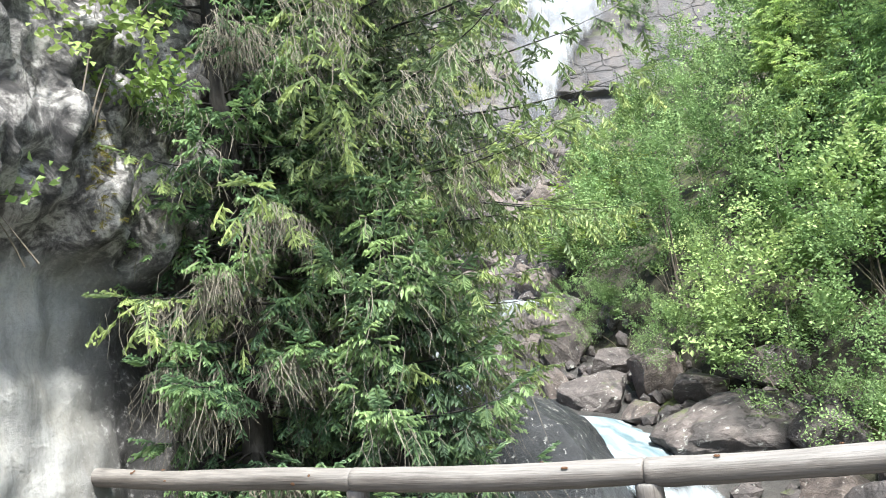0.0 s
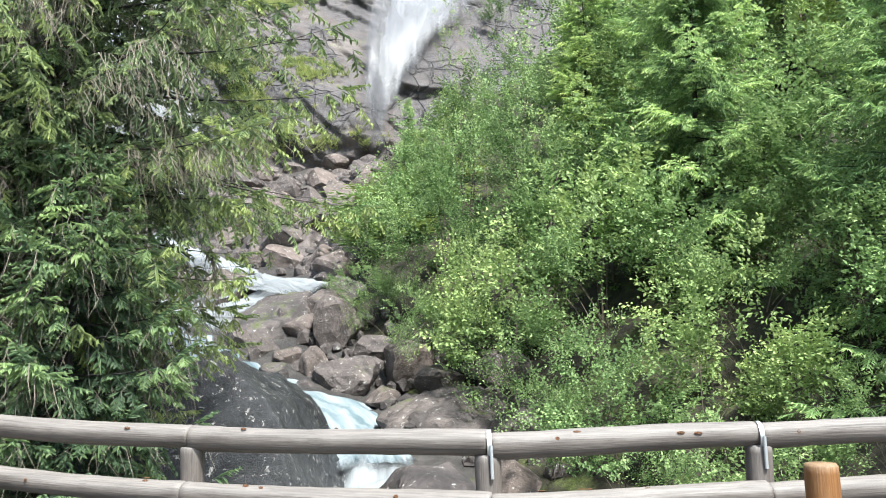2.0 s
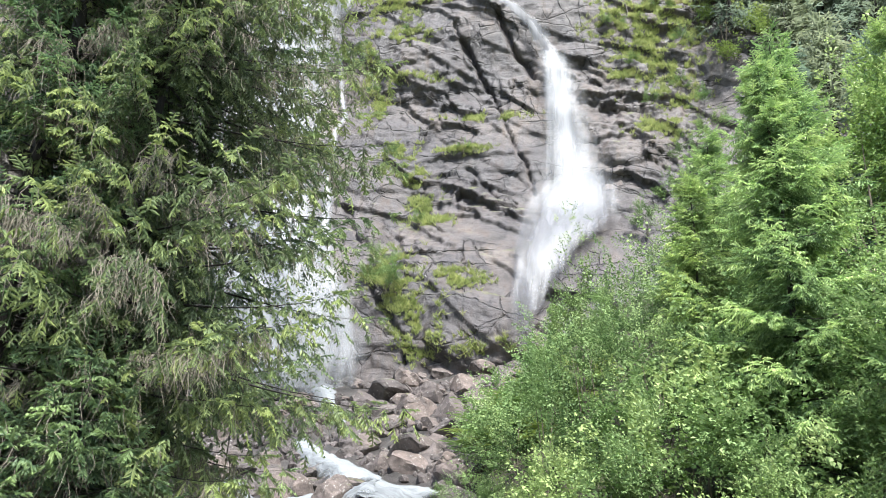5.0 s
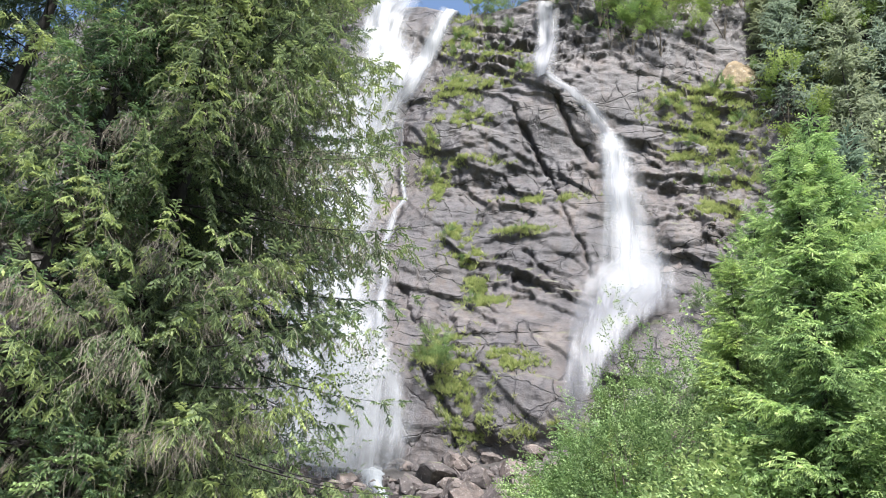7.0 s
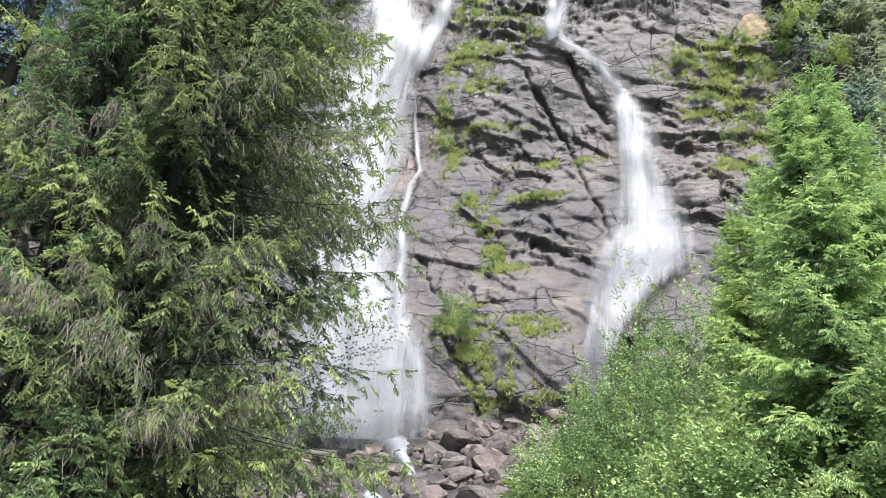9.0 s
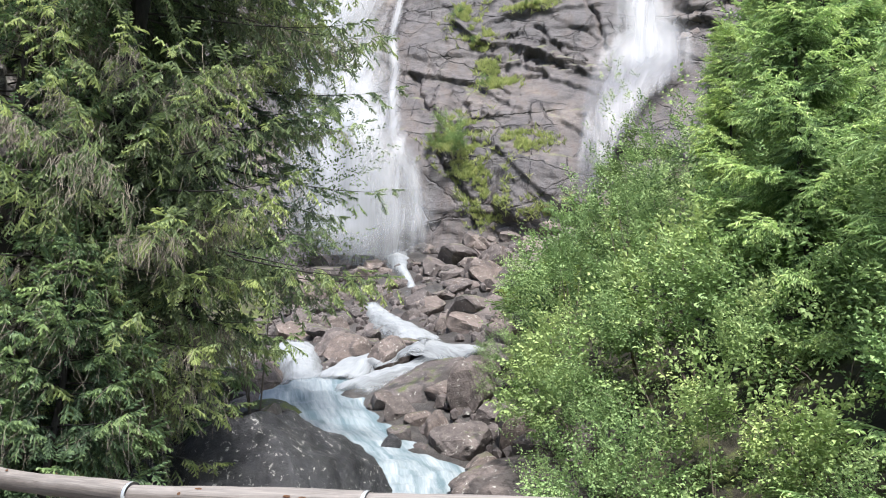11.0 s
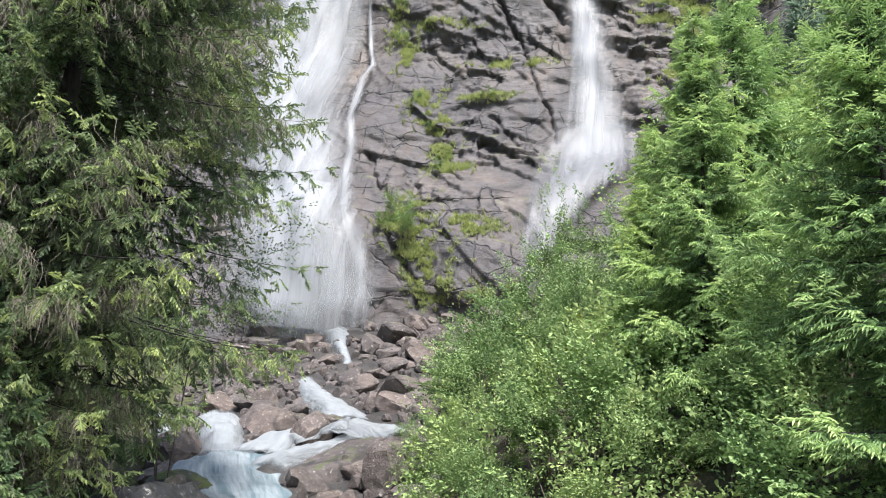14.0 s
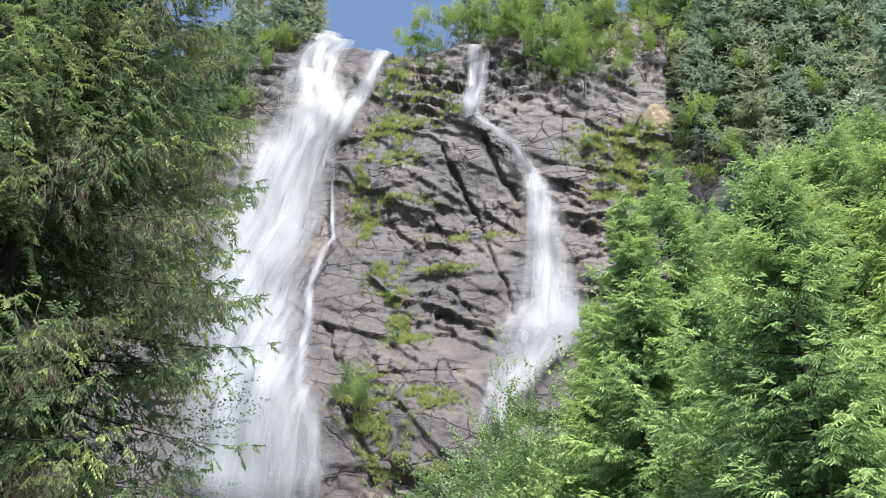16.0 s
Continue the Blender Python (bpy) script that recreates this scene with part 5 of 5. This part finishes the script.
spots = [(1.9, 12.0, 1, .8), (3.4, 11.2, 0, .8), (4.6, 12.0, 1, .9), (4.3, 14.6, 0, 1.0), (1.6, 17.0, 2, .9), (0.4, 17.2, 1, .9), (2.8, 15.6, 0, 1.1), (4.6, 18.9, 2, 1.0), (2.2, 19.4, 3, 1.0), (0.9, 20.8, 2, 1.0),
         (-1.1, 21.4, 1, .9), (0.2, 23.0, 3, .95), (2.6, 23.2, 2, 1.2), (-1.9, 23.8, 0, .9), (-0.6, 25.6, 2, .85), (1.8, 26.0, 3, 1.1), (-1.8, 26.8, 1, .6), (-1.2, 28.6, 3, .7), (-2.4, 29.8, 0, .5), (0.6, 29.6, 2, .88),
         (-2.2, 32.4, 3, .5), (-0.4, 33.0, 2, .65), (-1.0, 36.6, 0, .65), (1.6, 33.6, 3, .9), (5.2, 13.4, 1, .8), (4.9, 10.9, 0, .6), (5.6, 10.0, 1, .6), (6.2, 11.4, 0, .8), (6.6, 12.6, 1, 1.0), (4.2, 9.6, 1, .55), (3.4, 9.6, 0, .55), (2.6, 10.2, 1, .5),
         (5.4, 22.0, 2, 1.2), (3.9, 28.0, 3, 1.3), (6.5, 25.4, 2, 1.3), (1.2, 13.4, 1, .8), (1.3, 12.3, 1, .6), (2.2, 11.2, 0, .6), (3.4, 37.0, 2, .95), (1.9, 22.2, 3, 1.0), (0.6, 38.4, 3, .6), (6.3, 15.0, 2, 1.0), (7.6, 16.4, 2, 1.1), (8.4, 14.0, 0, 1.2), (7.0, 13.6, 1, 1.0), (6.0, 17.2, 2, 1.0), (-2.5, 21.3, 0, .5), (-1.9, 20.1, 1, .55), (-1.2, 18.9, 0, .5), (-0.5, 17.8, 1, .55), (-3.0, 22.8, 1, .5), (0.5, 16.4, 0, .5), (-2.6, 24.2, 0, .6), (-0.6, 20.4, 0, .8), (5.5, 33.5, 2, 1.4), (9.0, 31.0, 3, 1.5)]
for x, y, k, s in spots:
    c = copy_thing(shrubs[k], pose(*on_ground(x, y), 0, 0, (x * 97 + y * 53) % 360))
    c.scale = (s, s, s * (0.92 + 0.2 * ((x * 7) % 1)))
bright = leafy("shrub", "yellow-green young shrub in the thicket", "shrub", on_ground(2.9, 16.3), (0.5, 0.5, 2.6), 130, HAZEL, M_LIME, 41, group=thicket)
for x, y, s in ((-3.3, 28.0, 1.1), (-3.6, 31.0, 1.1), (-2.9, 25.8, 1.0), (-3.3, 33.6, 1.0), (-2.6, 29.6, 1.3), (-2.4, 27.0, 1.2), (-1.6, 27.6, 1.0), (-2.3, 25.0, 0.8), (-0.9, 31.0, 0.9)):
    c = copy_thing(bright, pose(*on_ground(x, y), 0, 0, 77 * s))
    c.scale = (2.3 * s, 2.3 * s, 0.55 * s)

# broadleaf trees higher up and along the rim of the cliff
maple = leafy("maple_tree", "bright green broadleaf tree on the slope", "tree", on_ground(8.6, 22.6), (2.0, 2.0, 3.8), 420, BROAD, M_LIME, 51, trunk=2.6, stems=6, thick=2.5, size=0.8)
slope_wood = "broadleaf trees of the slope"
tagged(maple, group=slope_wood)
rim_tree = leafy("broadleaf_tree", "light green broadleaf tree on the rim", "tree", (0, 54.5, 52), (2.0, 2.0, 3.6), 240, BROAD, M_LIME, 52, trunk=1.5, stems=5, thick=2.0, size=0.75, group=slope_wood)
for x, y, s in ((11.5, 24.5, 1.0), (11.0, 17.4, 0.9), (13.5, 29.0, 1.15)):
    c = copy_thing(maple, pose(*on_ground(x, y), 0, 0, x * 40))
    c.scale = (s, s, s)


def on_face(x, z, sink=0.2):
    return (x, float(on_cliff(x, z)) - 0.2, z - sink)


for x, z, s in ((-14.6, 56.6, 0.9), (-12.6, 57.2, 1.0), (-15.8, 56.3, 0.7), (-10.6, 58.0, 1.1), (-8.8, 57.0, 0.9), (-6.2, 55.0, 1.0), (-4.2, 53.6, 1.1), (-2.4, 51.6, 1.0), (-0.6, 52.6, 1.1), (1.2, 51.2, 1.0), (-1.6, 49.2, 0.9), (0.6, 49.0, 0.8),
                (2.8, 54.0, 1.0), (-5.4, 58.0, 1.1), (-2.6, 57.6, 1.2), (1.0, 57.0, 1.2), (4.0, 59.0, 1.2), (3.4, 48.6, 0.6), (5.6, 51.0, 0.9), (7.4, 54.0, 1.0), (8.6, 49.6, 0.9), (12.4, 47.0, 1.0), (10.6, 43.2, 0.9), (-28.4, 57.0, 0.9), (-29.4, 52.0, 1.0), (-30.2, 46.0, 1.0), (9.0, 39.0, 1.0), (11.0, 36.0, 1.0), (-3.4, 50.6, 0.9), (-0.4, 50.4, 0.9), (-5.6, 56.4, 1.0), (8.5, 56.0, 1.0), (11.0, 58.0, 1.1), (14.0, 60.0, 1.2), (17.0, 56.0, 1.1), (12.0, 50.4, 0.9), (16.0, 46.0, 1.0), (20.0, 50.0, 1.1), (9.6, 62.0, 1.2), (15.0, 66.0, 1.2), (20.0, 63.0, 1.2), (6.0, 57.6, 1.0), (13.0, 42.0, 1.0), (18.0, 43.0, 1.1)):
    c = copy_thing(rim_tree, pose(*on_face(x, z, 1.5), 0, 0, x * 61))
    c.scale = (s, s, s)

wood = "dark conifers of the upper forest"
far_tree = conifer("forest_spruce", "dark distant spruce of the upper forest", (12.5, 33.0, 14.0), 10.5, 2.1, 1.0, 5, FAR_SPRIGS, M_FAR, 61, droop=0.35, laterals=3, size=0.75, trunk_r=0.14, group=wood, hang=0.4)
far_spots = [(-26.5, 60.6, 1.0), (-28.2, 61.4, 1.3), (-30, 60, 1.2), (-10.6, 58.8, 0.9), (-7.6, 60.0, 1.1), (-5.4, 61.4, 1.2), (-3.4, 62.0, 1.1), (8.8, 45.0, 1.0), (10.4, 47.6, 1.1), (12.2, 44.0, 1.3), (9.8, 41.0, 1.2),
             (13.8, 48.4, 1.2), (17.4, 41.0, 1.3), (14.0, 39.4, 1.2), (19.4, 46.0, 1.3), (16.4, 50.2, 1.3), (12.0, 52.6, 1.2), (10.2, 59.0, 1.3), (14.6, 56.4, 1.3), (19.0, 54.0, 1.3), (22.6, 50.0, 1.4),
             (22.0, 42.0, 1.4), (1.6, 61.5, 1.2), (-0.8, 60.6, 1.0), (7.0, 63.0, 1.3), (13.0, 63.0, 1.3), (18.0, 60.0, 1.4), (-33, 58, 1.3), (-31.5, 50, 1.2), (-33, 44, 1.3), (-32, 38, 1.2), (24, 58, 1.4), (27, 52, 1.4), (26, 45, 1.4), (16, 35, 1.3), (19.6, 36.6, 1.4), (13.0, 33.0, 1.2)]
for x, z, s in far_spots:
    c = copy_thing(far_tree, pose(*on_face(x, z, 1.0), 0, 0, x * 71))
    c.scale = (s, s, s * 0.9)
for x, y, s in ((14.5, 30, 1.1), (17, 34, 1.3), (11.5, 36, 1.1), (20, 30, 1.3), (15, 25, 1.2), (23, 36, 1.3), (19, 25, 1.2), (9.5, 34.5, 1.0)):
    c = copy_thing(far_tree, pose(*on_ground(x, y), 0, 0, x * 31))
    c.scale = (s, s, s)

# grass and herbs on the ledges of the cliff, and low shrubs rooted in it
patches = [(-15.8, 45.2, 1.3, 1.6), (-14.5, 41.5, 1.3, .5), (-17.3, 38.3, .45, 1.7), (-16.2, 34.9, .6, 1.2), (-9.4, 29.7, 1.3, .3), (-13.7, 29.6, .8, .7), (-12.7, 27.3, .7, .6), (-11.6, 24.8, .6, .9), (-10.5, 23.6, .8, .5), (-12.4, 18.6, .8, 1.0), (-8.3, 18.1, 1.1, .5), (-9.9, 14.4, .9, 1.2), (-11.2, 16.6, .7, .9),
           (1.2, 41.2, 1.4, .5), (3.0, 42.7, 2.0, .9), (5.4, 43.2, 1.4, .7), (3.6, 40.2, 1.6, .8), (3.4, 38.2, 1.5, .9), (5.2, 37.0, 1.2, .9), (1.8, 36.8, .9, .5), (4.0, 31.2, 1.2, .7), (6.0, 40.6, 1.2, .8), (-16.8, 53.6, 1.0, 1.6), (-13.8, 49.6, 1.6, .4), (-10.2, 46.6, .8, .4), (5.4, 34.6, 1.2, .6), (-6.2, 13.6, 1.4, .4), (-12.9, 45.4, .9, .4), (-13.6, 37.0, 1.6, .3), (-8.0, 33.0, 1.5, .25)]
lots = []
for x0, z0, a, b in patches:
    count = int(750 * a * b + 90)
    px_, pz_ = x0 + a * 0.85 * rng.normal(size=count), z0 + b * 0.85 * rng.normal(size=count)
    for x, z in zip(px_, pz_):
        here = float(on_cliff(x, z))
        tread = (float(on_cliff(x, z + 0.25)) - float(on_cliff(x, z - 0.25))) / 0.5
        if rng.uniform() > 0.3 + 0.7 / (1 + math.exp(-(tread - 0.7) * 5)) or noise.noise(Vector((x * 1.1, z * 1.1, 4.0))) < -0.08:
            continue
        root = np.array([x, here - 0.02, z])
        for _ in range(9):
            tip = np.array([rng.normal(0, 0.16), -abs(rng.normal(0.12, 0.1)), rng.uniform(-0.02, 0.27)])
            across = np.array([rng.uniform(0.015, 0.045), rng.normal(0, 0.02), 0])
            start = root + rng.normal(0, 0.07, 3) * (1, 0, 1)
            lots.append((start - across, start + across, start + tip))
v = np.array(lots).reshape(-1, 3)
tone = np.repeat(rng.uniform(0.1, 0.9, len(v) // 27), 27)[: len(v)] + np.tile([0, 0, 0.15], len(v) // 3)
tagged(new("cliff_grass", mesh_np("cliff_grass", v, np.arange(len(v)).reshape(-1, 3), M_GRASS, tone=tone)), "yellow-green grass and herbs on rock ledges", "grass", kind="stuff")
ledge_shrub = leafy("ledge_shrub", "low green shrub rooted in the cliff", "shrub", on_face(-11.9, 17.4), (1.0, 0.8, 1.5), 200, BROAD, M_LEAF, 71, size=0.42, group="shrubs on the cliff")
for x, z, s in ((-12.5, 19.0, .8), (-12.9, 18.0, .6), (-11.4, 17.2, .6), (-16.9, 39.0, .45), (-16.6, 36.0, .45), (-14.2, 29.6, .45), (-12.6, 27.0, .4), (-9.2, 29.6, .4), (-15.9, 46.2, .5), (-14.6, 42.0, .4), (-16.4, 50.6, .8), (-13.2, 50.6, .7), (-12.0, 53.0, .8), (-14.4, 53.6, .9), (-10.6, 46.6, .5), (1.4, 41.2, .7), (4.8, 42.8, .8), (6.0, 39.2, .8), (2.6, 37.4, .6), (5.6, 35.2, .7),
                (6.8, 33.2, .9), (3.4, 33.6, .6), (7.6, 30.8, 1.0), (5.4, 28.0, 1.0), (4.2, 24.6, 1.0), (2.6, 22.0, 1.0), (7.2, 45.0, .9), (-5.6, 52.0, .7), (-11.4, 23.0, .5), (-16.6, 52.8, .7)):
    c = copy_thing(ledge_shrub, pose(*on_face(x, z), 0, 0, x * 50))
    c.scale = (s, s, s)

# ---------------------------------------------------------------- rock wall beside the lane
wz = np.arange(-3, 7.2, 0.08)
wt = np.arange(0, 9, 0.08)
grid = []
for z in wz:
    for t in wt:
        x, y = -6.3 - 0.12 * t, 9.6 - 0.78 * t
        swell = 0.75 * (1 / (1 + math.exp(-(z - 3.45 - 0.25 * math.sin(t * 1.4)) / 0.12))) + 0.2 * fractal((t * 0.5, z * 0.45, 2.0), 3)
        rough = 0.3 * fractal((t * 1.9, z * 1.9, 7.0), 6) * (1.0 if z > 3.4 else 0.3)
        out = swell + rough - 0.3 - 0.1 * max(0, z - 6)
        grid.append((x + out * 0.98, y - out * 0.15, z))
k = (np.arange(len(wz) - 1)[:, None] * len(wt) + np.arange(len(wt) - 1)[None]).ravel()
n_t = len(wt)
wall = mesh_np("rock_wall", np.array(grid), np.stack([k, k + 1, k + n_t + 1, k + n_t], 1), M_WALL, True)
tagged(new("rock_wall", wall), "overhanging lichen-spotted rock wall beside the lane", "rock wall", kind="structure")

# ---------------------------------------------------------------- log fences


def log_mesh(name, a, b, radius, material, seed, taper=0.04):
    """A peeled round log from a to b; its own x axis runs along it."""
    r = np.random.default_rng(seed)
    a, b = Vector(a), Vector(b)
    length = (b - a).length
    s = np.r_[0, 0.015, np.linspace(0.05, length - 0.05, 18), length - 0.015, length]
    rad = radius * (1 + taper * (0.5 - s / length)) * (1 + 0.03 * np.sin(s * 3 + seed) + 0.015 * r.normal(size=len(s)))
    rad[0] = rad[-1] = radius * 0.86
    pts = np.stack([s - length / 2, 0.012 * np.sin(s * 1.7 + seed), 0.012 * np.sin(s * 2.1 + 2 * seed)], 1)
    v, f = tube(pts, rad, 18)
    n = len(v)
    v = np.concatenate([v, [pts[0], pts[-1]]])
    caps = [(n, (j + 1) % 18, j, j) for j in range(18)] + [(n + 1, n - 18 + j, n - 18 + (j + 1) % 18, n - 18 + (j + 1) % 18) for j in range(18)]
    me = bpy.data.meshes.new(name)
    me.from_pydata(v.tolist(), [], [tuple(q) for q in f.tolist()] + [c[:3] for c in caps])
    me.polygons.foreach_set("use_smooth", [True] * len(me.polygons))
    me.materials.append(material)
    me.update()
    return me


ring = [(q * math.cos(0.7854 * k), 0.7 * q * math.sin(0.7854 * k), h) for q, h in ((0.021, -0.002), (0.015, 0.0035), (0.006, 0.0025)) for k in range(8)]
knot_faces = [(8 * j + k, 8 * j + (k + 1) % 8, 8 * j + 8 + (k + 1) % 8, 8 * j + 8 + k) for j in range(2) for k in range(8)] + [(16, 18, 20, 22)]
knot_mesh = mesh_np("knot", np.array(ring), np.array(knot_faces), M_KNOT, True)


def log(name, a, b, radius, material, parent, seed, label=""):
    ob = part(name, log_mesh(name, a, b, radius, material, seed), parent, label)
    mid, d = (Vector(a) + Vector(b)) / 2, Vector(b) - Vector(a)
    ob.matrix_local = Matrix.Translation(mid) @ d.to_track_quat("X", "Z").to_matrix().to_4x4()
    if name == "rail":
        r = np.random.default_rng(seed + 900)
        for _ in range(max(3, int(d.length * 2.6))):
            k = part("knot", knot_mesh, ob, "dark round knot in the wood")
            w = radians(r.uniform(-15, 120))
            k.location = (r.uniform(-0.46, 0.46) * d.length, radius * 0.985 * -math.cos(w), radius * 0.985 * math.sin(w))
            k.rotation_euler = (math.pi / 2 - w, 0, 0)
            k.scale = (r.uniform(0.6, 1.5), r.uniform(0.6, 1.0), 1.0)
    return ob


grey_fence = thing("log_fence", "weathered grey log fence along the lane", "fence")
nodes_at = [(-7.4, 6.6, 1.42), (-4.0, 5.0, 1.2), (-2.04, 4.48, 1.09), (0, 3.98, 1.04), (1.75, 4.2, 1.04), (3.6, 4.45, 1.04), (5.6, 4.7, 1.04), (7.6, 4.9, 1.04), (9.6, 5.1, 1.04)]
for k, (x, y, z) in enumerate(nodes_at):
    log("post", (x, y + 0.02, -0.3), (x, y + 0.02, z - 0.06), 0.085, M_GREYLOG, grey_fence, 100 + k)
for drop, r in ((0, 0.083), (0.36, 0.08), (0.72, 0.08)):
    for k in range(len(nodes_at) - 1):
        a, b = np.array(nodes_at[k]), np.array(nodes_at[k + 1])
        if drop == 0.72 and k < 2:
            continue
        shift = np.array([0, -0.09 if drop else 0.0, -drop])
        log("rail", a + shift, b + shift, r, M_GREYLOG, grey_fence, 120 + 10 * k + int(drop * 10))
for k in (3, 4):
    x, y, z = nodes_at[k]
    w = np.linspace(0, 2 * np.pi, 24, endpoint=False)
    ring = np.array([(x + dx, y + (0.092 + 0.0 * dx) * math.sin(q), z + 0.092 * math.cos(q)) for dx in (-0.014, 0.014) for q in w])
    f = [(j, (j + 1) % 24, 24 + (j + 1) % 24, 24 + j) for j in range(24)]
    part("strap", mesh_np("strap", ring, f, M_STRAP, True), grey_fence, "pale metal strap round the rail")
    flat = tube([(x + 0.01, y - 0.09, z), (x + 0.012, y - 0.085, z - 0.2)], [0.012, 0.012], 6)
    part("strap", mesh_np("strap", *flat, M_STRAP, True), grey_fence, "pale metal strap down the post")

new_fence = thing("log_fence", "fresh orange log fence in front of the grey one", "fence")
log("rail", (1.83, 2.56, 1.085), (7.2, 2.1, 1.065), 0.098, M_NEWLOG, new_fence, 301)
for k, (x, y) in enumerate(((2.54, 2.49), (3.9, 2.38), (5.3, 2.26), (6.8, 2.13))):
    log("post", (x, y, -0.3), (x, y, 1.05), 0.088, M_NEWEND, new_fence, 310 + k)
single = thing("wooden_post", "single fresh orange wooden post without a rail", "post")
log("post", (1.78, 3.31, -0.3), (1.78, 3.31, 0.96), 0.09, M_NEWEND, single, 320)

snag = thing("dead_trunk", "bleached leaning dead tree trunk on a cliff ledge", "dead tree")
base = Vector(on_face(3.6, 42.6))
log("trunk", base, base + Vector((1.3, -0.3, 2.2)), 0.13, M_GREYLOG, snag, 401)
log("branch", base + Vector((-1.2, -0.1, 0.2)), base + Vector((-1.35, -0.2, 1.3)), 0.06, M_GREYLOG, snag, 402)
